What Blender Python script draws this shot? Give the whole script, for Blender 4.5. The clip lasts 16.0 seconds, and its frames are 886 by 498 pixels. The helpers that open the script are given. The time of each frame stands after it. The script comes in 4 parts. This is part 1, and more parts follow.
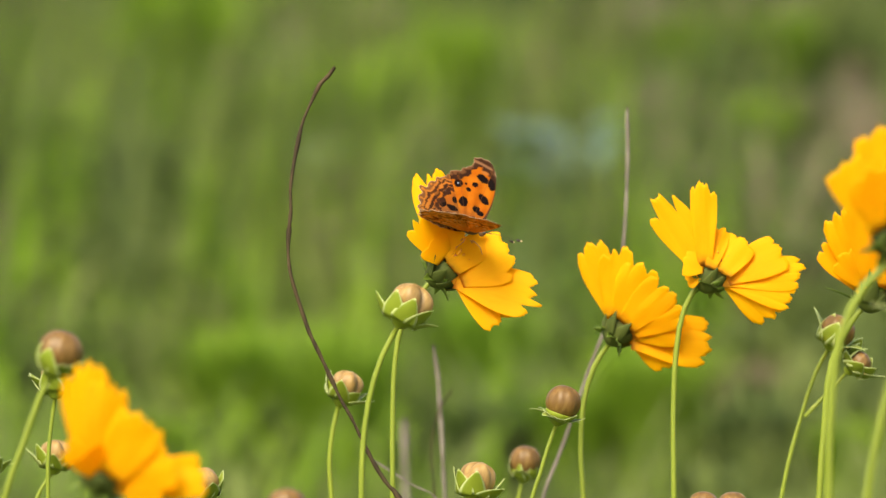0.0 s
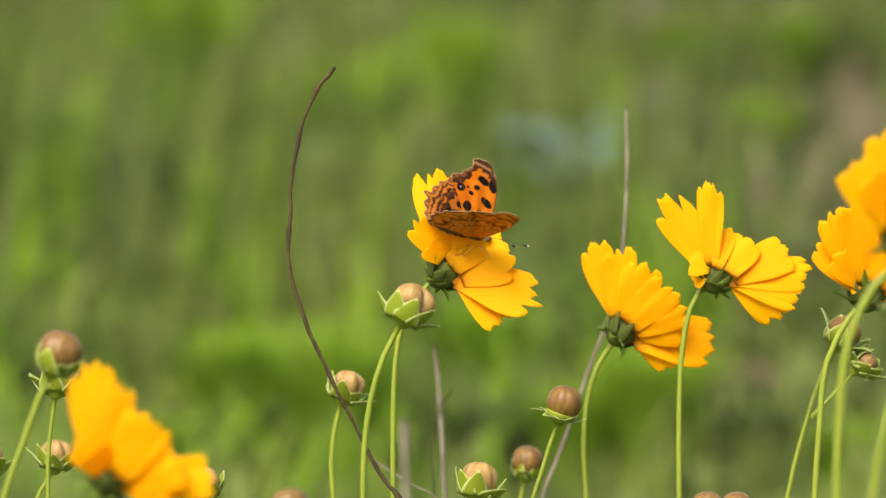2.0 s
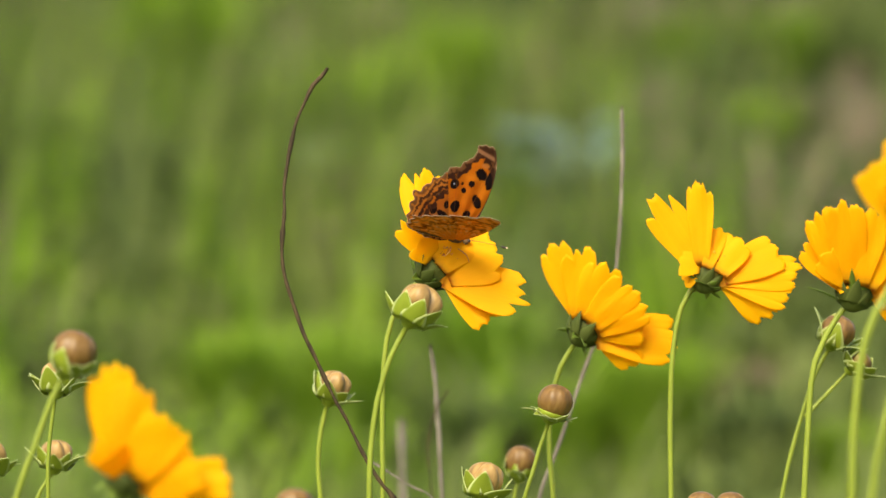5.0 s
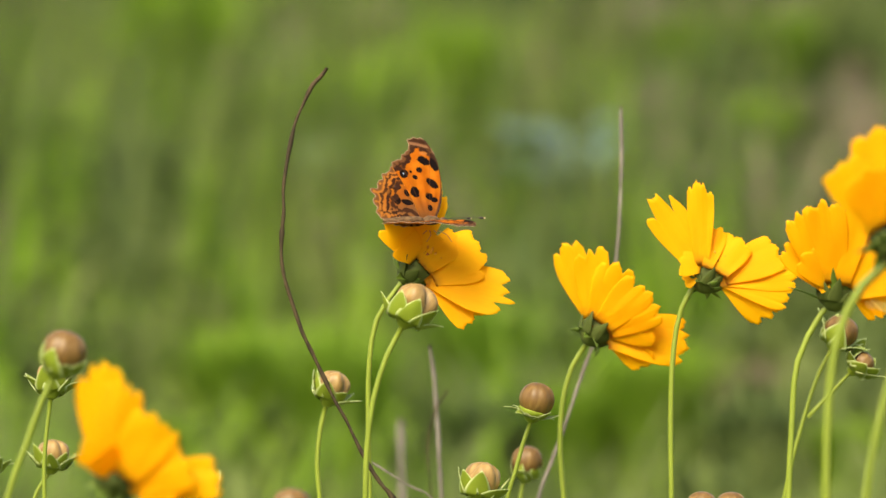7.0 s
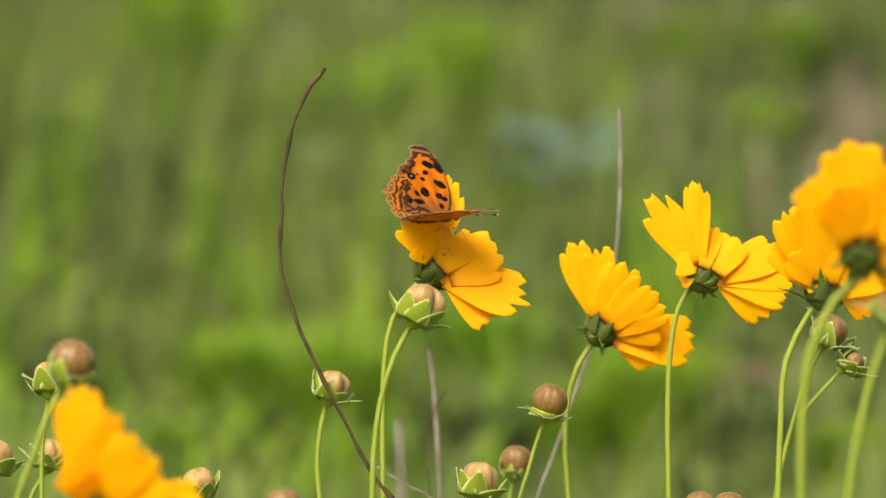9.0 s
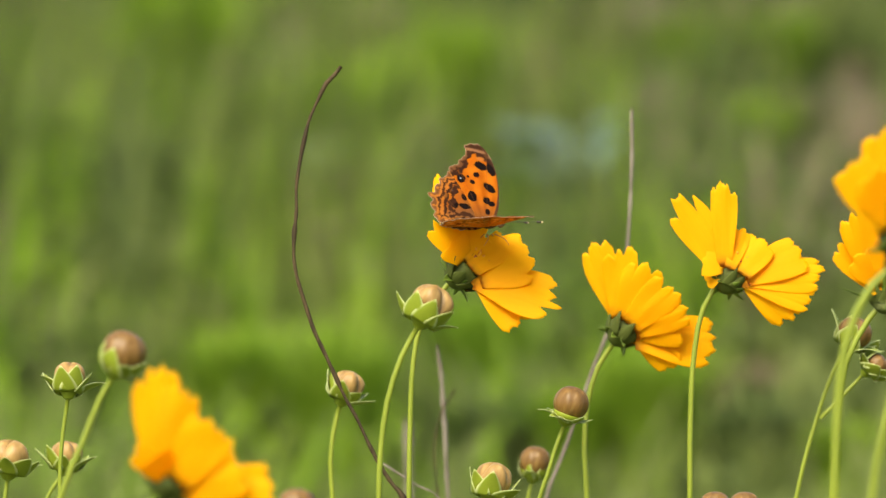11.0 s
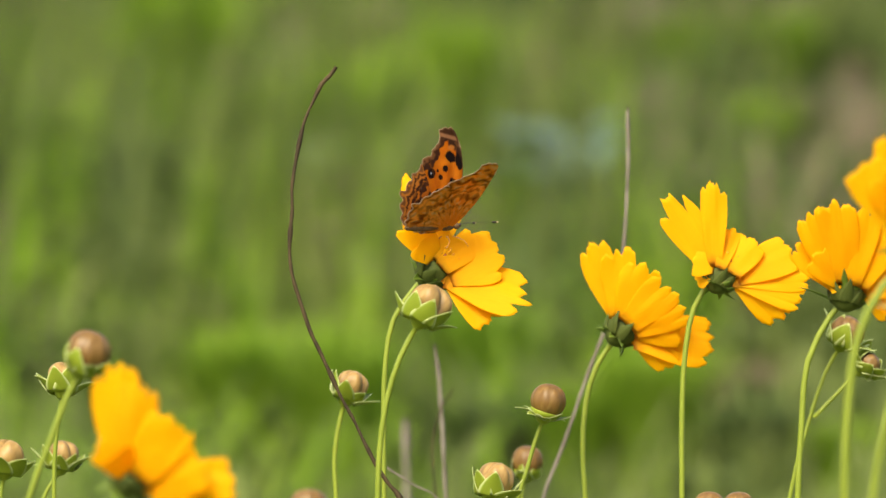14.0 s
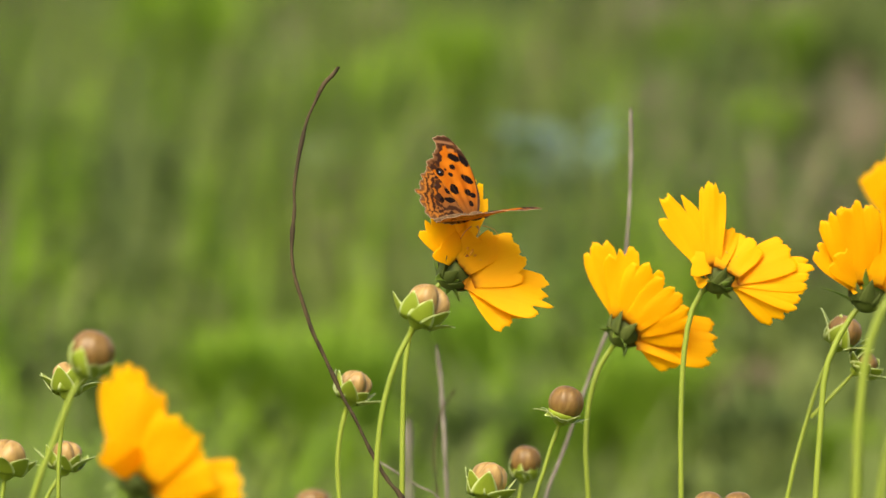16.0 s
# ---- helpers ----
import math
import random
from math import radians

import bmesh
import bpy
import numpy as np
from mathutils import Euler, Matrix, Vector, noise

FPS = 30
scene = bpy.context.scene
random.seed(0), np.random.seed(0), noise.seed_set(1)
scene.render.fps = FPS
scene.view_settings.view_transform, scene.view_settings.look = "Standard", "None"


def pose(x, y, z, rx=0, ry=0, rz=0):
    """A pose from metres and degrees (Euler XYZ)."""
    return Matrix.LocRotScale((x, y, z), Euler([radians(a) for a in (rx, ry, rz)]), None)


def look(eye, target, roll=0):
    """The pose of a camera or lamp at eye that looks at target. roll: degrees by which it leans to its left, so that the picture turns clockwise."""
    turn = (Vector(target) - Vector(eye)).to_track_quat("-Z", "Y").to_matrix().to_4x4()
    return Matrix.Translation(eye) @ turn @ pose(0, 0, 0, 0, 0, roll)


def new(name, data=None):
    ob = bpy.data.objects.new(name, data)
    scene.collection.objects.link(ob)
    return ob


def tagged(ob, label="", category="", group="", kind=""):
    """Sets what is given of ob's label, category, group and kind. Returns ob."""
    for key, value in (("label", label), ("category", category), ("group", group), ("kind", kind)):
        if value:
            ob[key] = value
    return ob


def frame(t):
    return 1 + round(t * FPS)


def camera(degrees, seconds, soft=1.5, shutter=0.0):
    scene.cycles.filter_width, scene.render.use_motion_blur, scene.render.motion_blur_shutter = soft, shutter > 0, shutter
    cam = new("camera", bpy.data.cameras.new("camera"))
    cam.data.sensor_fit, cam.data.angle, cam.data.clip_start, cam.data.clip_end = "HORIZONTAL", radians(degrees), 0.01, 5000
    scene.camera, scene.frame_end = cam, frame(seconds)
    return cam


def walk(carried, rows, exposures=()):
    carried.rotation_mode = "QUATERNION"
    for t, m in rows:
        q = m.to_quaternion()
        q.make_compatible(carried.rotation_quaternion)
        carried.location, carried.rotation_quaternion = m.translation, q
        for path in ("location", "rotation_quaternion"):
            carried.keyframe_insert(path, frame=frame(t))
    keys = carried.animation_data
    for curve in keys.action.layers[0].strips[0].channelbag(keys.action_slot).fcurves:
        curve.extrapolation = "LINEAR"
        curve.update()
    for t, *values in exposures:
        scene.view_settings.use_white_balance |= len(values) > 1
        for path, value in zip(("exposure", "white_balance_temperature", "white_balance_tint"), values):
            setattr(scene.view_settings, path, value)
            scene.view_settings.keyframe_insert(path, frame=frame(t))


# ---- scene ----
cam = camera(10.0, 16.0, soft=1.5)
EYE = pose(0, -1.4943, 0.5307, 85.0, 0, 0)
walk(cam, [(0.0, EYE), (16.0, EYE)], exposures=[(0.0, 0.95), (16.0, 0.95)])
cam.data.dof.use_dof = True
cam.data.dof.focus_distance = 1.5
cam.data.dof.aperture_fstop = 14.0

# ---- light: soft high sun behind thin cloud ----
world = bpy.data.worlds.new("sky")
scene.world = world
world.use_nodes = True
wn = world.node_tree
sky = wn.nodes.new("ShaderNodeTexSky")
sky.sky_type, sky.sun_disc = "NISHITA", False
sky.sun_elevation, sky.sun_rotation = radians(50), radians(205)
sky.air_density, sky.dust_density = 1.0, 3.0
wn.links.new(sky.outputs[0], wn.nodes["Background"].inputs[0])
wn.nodes["Background"].inputs[1].default_value = 0.15
sun = new("sun", bpy.data.lights.new("sun", "SUN"))
sun.data.energy, sun.data.angle, sun.data.color = 3.7, radians(35), (1.0, 0.93, 0.74)
sun.matrix_world = look((-0.7, -1.3, 1.85), (0, 0, 0))


# ---- materials ----
def rgb(c):
    return (*c, 1.0)


class Mat:
    """A principled material with helpers for noise-driven colour and relief."""

    def __init__(self, name, rough=0.6, spec=0.3):
        self.m = bpy.data.materials.new(name)
        self.m.use_nodes = True
        self.t = self.m.node_tree
        self.b = self.t.nodes["Principled BSDF"]
        self.b.inputs["Roughness"].default_value = rough
        self.b.inputs["Specular IOR Level"].default_value = spec
        self.co = self.t.nodes.new("ShaderNodeTexCoord").outputs["Object"]

    def link(self, a, b):
        self.t.links.new(a, b)

    def noise(self, scale, detail=3.0, stretch=(1, 1, 1), distort=0.0):
        mp = self.t.nodes.new("ShaderNodeMapping")
        mp.inputs["Scale"].default_value = stretch
        self.link(self.co, mp.inputs["Vector"])
        n = self.t.nodes.new("ShaderNodeTexNoise")
        n.inputs["Scale"].default_value, n.inputs["Detail"].default_value = scale, detail
        n.inputs["Distortion"].default_value = distort
        self.link(mp.outputs[0], n.inputs["Vector"])
        return n.outputs["Fac"]

    def ramp(self, fac, *stops):
        r = self.t.nodes.new("ShaderNodeValToRGB")
        while len(r.color_ramp.elements) < len(stops):
            r.color_ramp.elements.new(0.5)
        for e, (p, c) in zip(r.color_ramp.elements, stops):
            e.position, e.color = p, rgb(c)
        self.link(fac, r.inputs[0])
        return r.outputs[0]

    def mix(self, fac, a, b, mode="MIX"):
        x = self.t.nodes.new("ShaderNodeMix")
        x.data_type, x.blend_type = "RGBA", mode
        for sock, v in ((x.inputs[0], fac), (x.inputs[6], a), (x.inputs[7], b)):
            if isinstance(v, (int, float)):
                sock.default_value = v
            elif isinstance(v, tuple):
                sock.default_value = rgb(v)
            else:
                self.link(v, sock)
        return x.outputs[2]

    def bump(self, height, strength=0.3, dist=0.0003):
        n = self.t.nodes.new("ShaderNodeBump")
        n.inputs["Strength"].default_value, n.inputs["Distance"].default_value = strength, dist
        self.link(height, n.inputs["Height"])
        self.link(n.outputs[0], self.b.inputs["Normal"])
        return self

    def color(self, c, translucent=0.0, tint=None):
        if isinstance(c, tuple):
            self.b.inputs["Base Color"].default_value = rgb(c)
        else:
            self.link(c, self.b.inputs["Base Color"])
        if translucent:
            tr = self.t.nodes.new("ShaderNodeBsdfTranslucent")
            if tint == "lighter":
                gm = self.t.nodes.new("ShaderNodeGamma")
                gm.inputs[1].default_value = 0.82
                self.link(c, gm.inputs[0])
                self.link(gm.outputs[0], tr.inputs[0])
            elif tint is not None:
                tr.inputs[0].default_value = rgb(tint)
            elif isinstance(c, tuple):
                tr.inputs[0].default_value = rgb(c)
            else:
                self.link(c, tr.inputs[0])
            mx = self.t.nodes.new("ShaderNodeMixShader")
            mx.inputs[0].default_value = translucent
            out = self.t.nodes["Material Output"]
            self.link(self.b.outputs[0], mx.inputs[1])
            self.link(tr.outputs[0], mx.inputs[2])
            self.link(mx.outputs[0], out.inputs[0])
        return self

    def random(self):
        return self.t.nodes.new("ShaderNodeObjectInfo").outputs["Random"]

    def island(self):
        return self.t.nodes.new("ShaderNodeNewGeometry").outputs["Random Per Island"]

    def attr(self, name):
        a = self.t.nodes.new("ShaderNodeAttribute")
        a.attribute_name = name
        return a.outputs["Color"]


def petal_material():
    k = Mat("petal_yellow", 0.6, 0.12)
    veins = k.noise(3, 4, (0.5, 16, 0.5))
    base = k.ramp(veins, (0.3, (0.86, 0.455, 0.0)), (0.7, (0.90, 0.53, 0.0)))
    c = k.mix(k.random(), base, k.mix(1.0, base, (1.0, 0.93, 0.8), "MULTIPLY"))
    along = k.t.nodes.new("ShaderNodeSeparateXYZ")
    k.link(k.co, along.inputs[0])
    ragged = k.t.nodes.new("ShaderNodeMath")
    ragged.operation, ragged.inputs[2].default_value = "MULTIPLY_ADD", -0.06
    k.link(k.noise(9, 2), ragged.inputs[0])
    ragged.inputs[1].default_value = 0.16
    reach = k.t.nodes.new("ShaderNodeMath")
    k.link(along.outputs[0], reach.inputs[0])
    k.link(ragged.outputs[0], reach.inputs[1])
    claw = k.ramp(reach.outputs[0], (0.02, (1.0, 1.0, 1.0)), (0.085, (0.4, 0.4, 0.4)), (0.20, (0.0, 0.0, 0.0)))
    c = k.mix(claw, c, (0.085, 0.018, 0.005))
    return k.color(c, 0.57, (0.95, 0.565, 0.001)).bump(veins, 0.30, 0.0003).m


def green_material(name, a, b, rough=0.5, scale=250.0, stretch=(1, 1, 1), tr=0.15, rim=False):
    k = Mat(name, rough, 0.35)
    n = k.noise(scale, 4, stretch)
    big = k.noise(scale / 9, 2)
    c = k.mix(big, k.ramp(n, (0.3, a), (0.7, b)), k.mix(0.5, a, b))
    if rim:
        c = k.mix(k.attr("rim"), c, (0.54, 0.58, 0.25))
    c = k.mix(k.mix(0.35, (0.0, 0.0, 0.0), k.random()), c, k.mix(1.0, c, (0.75, 0.8, 0.5), "MULTIPLY"))
    return k.color(c, tr).bump(n, 0.25, 0.0002).m


def bud_material(name, low, mid, high):
    k = Mat(name, 0.45, 0.35)
    n = k.noise(160, 5)
    seam = k.noise(520, 3, (1, 1, 0.25))
    c = k.mix(n, k.ramp(seam, (0.3, low), (0.55, mid), (0.8, high)), mid)
    return k.color(c, 0.06).bump(seam, 0.3, 0.0003).m


def twig_material(name, a, b, scale=300.0):
    k = Mat(name, 0.8, 0.2)
    n = k.noise(scale, 5, (1, 1, 0.3))
    c = k.mix(k.noise(60, 3), k.ramp(n, (0.4, a), (0.6, b)), k.mix(0.5, a, b))
    return k.color(c).bump(n, 0.6, 0.0006).m


def wing_material(name):
    k = Mat(name, 0.85, 0.05)
    c = k.attr("pattern")
    scales = k.noise(2600, 3)
    c = k.mix(0.35, c, k.mix(1.0, c, k.ramp(scales, (0.25, (0.55, 0.5, 0.45)), (0.75, (1.0, 1.0, 1.0))), "MULTIPLY"))
    return k.color(c, 0.45, "lighter").bump(scales, 0.3, 0.0001).m


PETAL = petal_material()
STEM = green_material("stem_green", (0.17, 0.21, 0.015), (0.25, 0.29, 0.028), 0.45, 300, (1, 1, 0.15), 0.1)
BRACT = green_material("bract_green", (0.19, 0.245, 0.012), (0.34, 0.40, 0.035), 0.45, 220, (1, 1, 1), 0.3, True)
LEAFLET = green_material("leaflet_green", (0.09, 0.14, 0.012), (0.16, 0.22, 0.025), 0.5, 240, (1, 1, 1), 0.2)
CALYX = green_material("calyx_dark_green", (0.026, 0.036, 0.003), (0.095, 0.115, 0.009), 0.75, 260, (1, 1, 1), 0.08)
BUD = bud_material("bud_brown", (0.055, 0.026, 0.005), (0.165, 0.086, 0.018), (0.36, 0.225, 0.075))
BUD_RIPE = bud_material("bud_ochre", (0.11, 0.055, 0.010), (0.31, 0.185, 0.052), (0.50, 0.35, 0.14))
TWIG = twig_material("twig_brown", (0.012, 0.008, 0.0035), (0.085, 0.056, 0.022), 420.0)
STRAW = twig_material("dry_stalk_grey", (0.085, 0.068, 0.048), (0.245, 0.205, 0.155))
DISC = Mat("disc_floret_orange", 0.6).color((0.80, 0.36, 0.01), 0.2).m
DISC_RIM = Mat("petal_base_red", 0.6).color((0.42, 0.12, 0.008), 0.1).m
COLLAR = Mat("collar_brown", 0.8, 0.1).color((0.035, 0.016, 0.006)).m
WING = wing_material("wing_scales")
kb = Mat("body_fur", 0.85, 0.15)
BODY = kb.color(kb.ramp(kb.noise(1500, 4, (0.4, 1, 1)), (0.3, (0.06, 0.032, 0.013)), (0.7, (0.17, 0.095, 0.04)))).bump(kb.noise(1800, 2), 0.8, 0.0004).m
DARK = Mat("antenna_dark", 0.5).color((0.03, 0.02, 0.012)).m
PALE = Mat("antenna_tip_pale", 0.5).color((0.55, 0.42, 0.22)).m
LEG = Mat("leg_tan", 0.6).color((0.50, 0.22, 0.05)).m


# ---- mesh helpers ----
def from_lists(name, verts, faces, smooth=True):
    me = bpy.data.meshes.new(name)
    me.from_pydata(verts, [], faces)
    if smooth:
        me.polygons.foreach_set("use_smooth", [True] * len(me.polygons))
    me.update()
    return me


def part(name, me, material, parent, label="", m=None):
    if not me.materials:
        me.materials.append(material)
    ob = new(name, me)
    ob.parent = parent
    if m is not None:
        ob.matrix_basis = m
    if label:
        tagged(ob, label)
    return ob


def thing(name, at, label, category, group=""):
    ob = new(name)
    ob.empty_display_size = 0.02
    ob.location = at
    return tagged(ob, label, category, group)


def spline(pts, step):
    """Points along a smooth centripetal curve through pts, about step apart."""
    p = [Vector(a) for a in pts]
    p = [p[0] * 2 - p[1]] + p + [p[-1] * 2 - p[-2]]
    out = []
    for a, b, c, d in zip(p, p[1:], p[2:], p[3:]):
        k1 = max(1e-6, (b - a).length ** 0.5)
        k2 = k1 + max(1e-6, (c - b).length ** 0.5)
        k3 = k2 + max(1e-6, (d - c).length ** 0.5)
        n = max(2, int((c - b).length / step))
        for i in range(n):
            t = k1 + (k2 - k1) * i / n
            a1, a2, a3 = a.lerp(b, t / k1), b.lerp(c, (t - k1) / (k2 - k1)), c.lerp(d, (t - k2) / (k3 - k2))
            out.append(a1.lerp(a2, t / k2).lerp(a2.lerp(a3, (t - k1) / (k3 - k1)), (t - k1) / (k2 - k1)))
    return out + [p[-2]]


def tube(name, pts, radius, step=0.006, sides=10, knots=(), rough=0.0):
    """A stalk along pts; radius(f) gives the radius at the share f of its length; knots are shares with a swollen node."""
    line = spline(pts, step)
    if rough:
        line = [p + 0.0007 * rough * Vector((noise.noise(p * 70), noise.noise(p * 70 + Vector((9, 0, 0))), 0)) for p in line]
    verts, faces = [], []
    n = len(line)
    for i, p in enumerate(line):
        d = (line[min(i + 1, n - 1)] - line[max(i - 1, 0)]).normalized()
        u = d.cross(Vector((0, 1, 0.02))).normalized()
        v = d.cross(u)
        f = i / (n - 1)
        r = radius(f) * (1 + sum(0.5 * math.exp(-((f - k) / 0.005) ** 2) for k in knots))
        r *= 1 + rough * (noise.noise(p * 330) + 0.7 * noise.noise(p * 90))
        verts += [p + r * (math.cos(2 * math.pi * j / sides) * u + math.sin(2 * math.pi * j / sides) * v) for j in range(sides)]
    for i in range(n - 1):
        for j in range(sides):
            k = (j + 1) % sides
            faces.append((i * sides + j, i * sides + k, (i + 1) * sides + k, (i + 1) * sides + j))
    faces.append(tuple(range(sides)))
    faces.append(tuple(reversed(range((n - 1) * sides, n * sides))))
    return from_lists(name, verts, faces)


def sheet(name, fn, nu, nv, thick):
    """A thin closed shell over fn(u, v), u and v from 0 to 1."""
    top = [[Vector(fn(i / nu, j / nv)) for j in range(nv + 1)] for i in range(nu + 1)]
    verts, faces = [], []
    w = nv + 1
    for side in (0.5, -0.5):
        for i in range(nu + 1):
            for j in range(w):
                du = top[min(i + 1, nu)][j] - top[max(i - 1, 0)][j]
                dv = top[i][min(j + 1, nv)] - top[i][max(j - 1, 0)]
                nrm = du.cross(dv)
                nrm = nrm.normalized() if nrm.length > 1e-12 else Vector((0, 0, 1))
                verts.append(top[i][j] + nrm * thick * side)
    o = (nu + 1) * w
    for i in range(nu):
        for j in range(nv):
            a = i * w + j
            faces.append((a, a + w, a + w + 1, a + 1))
            faces.append((o + a, o + a + 1, o + a + w + 1, o + a + w))
    ring = [j for j in range(nv)] + [i * w + nv for i in range(nu)] + [nu * w + j for j in range(nv, 0, -1)] + [i * w for i in range(nu, 0, -1)]
    for a, b in zip(ring, ring[1:] + ring[:1]):
        faces.append((a, b, o + b, o + a))
    return from_lists(name, verts, faces)


def lathe(name, profile, sides, wobble=None):
    """A closed solid of revolution round z; profile is (r, z) from the bottom up; wobble(angle, share) scales the radius."""
    verts, faces = [], []
    n = len(profile)
    for i, (r, z) in enumerate(profile):
        for j in range(sides):
            a = 2 * math.pi * j / sides
            s, dz = wobble(a, i / (n - 1)) if wobble else (1, 0)
            verts.append((r * s * math.cos(a), r * s * math.sin(a), z + dz))
    for i in range(n - 1):
        for j in range(sides):
            k = (j + 1) % sides
            faces.append((i * sides + j, i * sides + k, (i + 1) * sides + k, (i + 1) * sides + j))
    faces.append(tuple(reversed(range(sides))))
    faces.append(tuple(range((n - 1) * sides, n * sides)))
    return from_lists(name, verts, faces)


def ball(name, r, sx=1.0, sy=1.0, sz=1.0, n=14):
    prof = [(max(1e-5, r * math.sin(math.pi * i / n)), -r * math.cos(math.pi * i / n)) for i in range(n + 1)]
    me = lathe(name, prof, 2 * n)
    me.transform(Matrix.Diagonal((sx, sy, sz, 1)))
    return me


def frame_on(at, axis, spin=0.0):
    """A pose at a point with its z along axis; its x lies as level as it can."""
    z = Vector(axis).normalized()
    x = Vector((0, -1, 0)).cross(z)
    x = x.normalized() if x.length > 1e-3 else Vector((1, 0, 0))
    y = z.cross(x)
    m = Matrix((x, y, z)).transposed().to_4x4()
    return Matrix.Translation(at) @ m @ pose(0, 0, 0, 0, 0, spin)


# ---- flower parts ----
def petal_mesh(seed, ratio, teeth, notch):
    """A wedge-shaped ray floret, 1 long along x and ratio wide: narrow claw, broad end with the given teeth (their reach), faintly pleated."""
    rnd = random.Random(seed)
    ph, sk = rnd.uniform(0, 6), rnd.uniform(-0.04, 0.04)
    cuts = list(reversed(notch)) if isinstance(notch, tuple) else [notch * rnd.uniform(0.4, 1.5) for _ in range(len(teeth) + 1)]
    marks = [i / len(teeth) + (rnd.uniform(-0.22, 0.22) / len(teeth) if 0 < i < len(teeth) else 0) for i in range(len(teeth) + 1)]
    lean = [rnd.uniform(0.38, 0.62) for _ in teeth]
    curl = rnd.uniform(-0.07, 0.02)
    n = len(teeth)
    reach = list(reversed(teeth))

    def fn(u, v):
        s = v * 2 - 1
        q = max(i for i in range(n) if marks[i] <= v)
        f = (v - marks[q]) / (marks[q + 1] - marks[q])
        low, high = (reach[q - 1] + reach[q]) / 2 if q else reach[0], (reach[q + 1] + reach[q]) / 2 if q < n - 1 else reach[-1]
        low, high = min(low, reach[q]) - cuts[q], min(high, reach[q]) - cuts[q + 1]
        g = f / lean[q] if f < lean[q] else (1 - f) / (1 - lean[q])
        g = 1 - (1 - g) ** 1.7
        end = (low if f < lean[q] else high) * (1 - g) + reach[q] * g
        end *= (1 - 0.04 * abs(s) ** 3) * (1 + 0.012 * math.sin(v * 47 + ph) + 0.008 * math.sin(v * 103 + 2 * ph))
        x = u * (1 + (end - 1) * u ** 1.5)
        width = ratio / 2 * (0.56 + 0.44 * math.sin(min(1, u / 0.80) * math.pi / 2) ** 1.3 - 0.02 * max(0, u - 0.8) / 0.2)
        y = s * width + sk * u * u
        z = 0.004 * math.cos(s * math.pi * 2.2 + 0.3) * min(1, u * 2.5) * (1.1 - 0.4 * u) - 0.05 * ratio * s * s * u + curl * u ** 2.2
        z += 0.014 * math.sin(5 * u + 3 * s + ph) * u
        return x, y, z

    return sheet("petal", fn, 16, 12 * n, 0.010)


def bract_mesh(name, bend, width, tip=1.0):
    """A pointed leaflet 1 long along x that bends up (plus) or down."""
    def fn(u, v):
        s = v * 2 - 1
        w = width * 1.5 * (u + 0.22) ** 0.32 * max(0.004, 1 - u) ** 0.95
        a = bend * u
        x = math.sin(a) / bend if abs(bend) > 1e-3 else u
        z = (1 - math.cos(a)) / bend if abs(bend) > 1e-3 else 0
        return x * tip, s * w, z + 0.35 * w * s * s
    nu, nv = 9, 8
    me = sheet(name, fn, nu, nv, 0.022)
    rim = []
    for k in range(2 * (nu + 1) * (nv + 1)):
        i, j = divmod(k % ((nu + 1) * (nv + 1)), nv + 1)
        g = 1.0 if j in (0, nv) or i == nu else 0.0
        rim += [g, g, g, 1.0]
    me.attributes.new("rim", "FLOAT_COLOR", "POINT").data.foreach_set("color", rim)
    return me


BRACTS_BUD = [bract_mesh("bract", b, w) for b, w in ((-0.45, 0.26), (0.0001, 0.28), (0.35, 0.27), (0.9, 0.31), (-0.9, 0.30), (1.5, 0.29))]
BRACTS_INNER = [bract_mesh("inner_bract", 0.9, 0.30), bract_mesh("inner_bract", 0.55, 0.26), bract_mesh("inner_bract", 0.2, 0.27)]
LEAFLETS = [bract_mesh("outer_bract", b, 0.28) for b in (0.75, 0.35, -0.3, -0.9, -0.4, 0.5)]


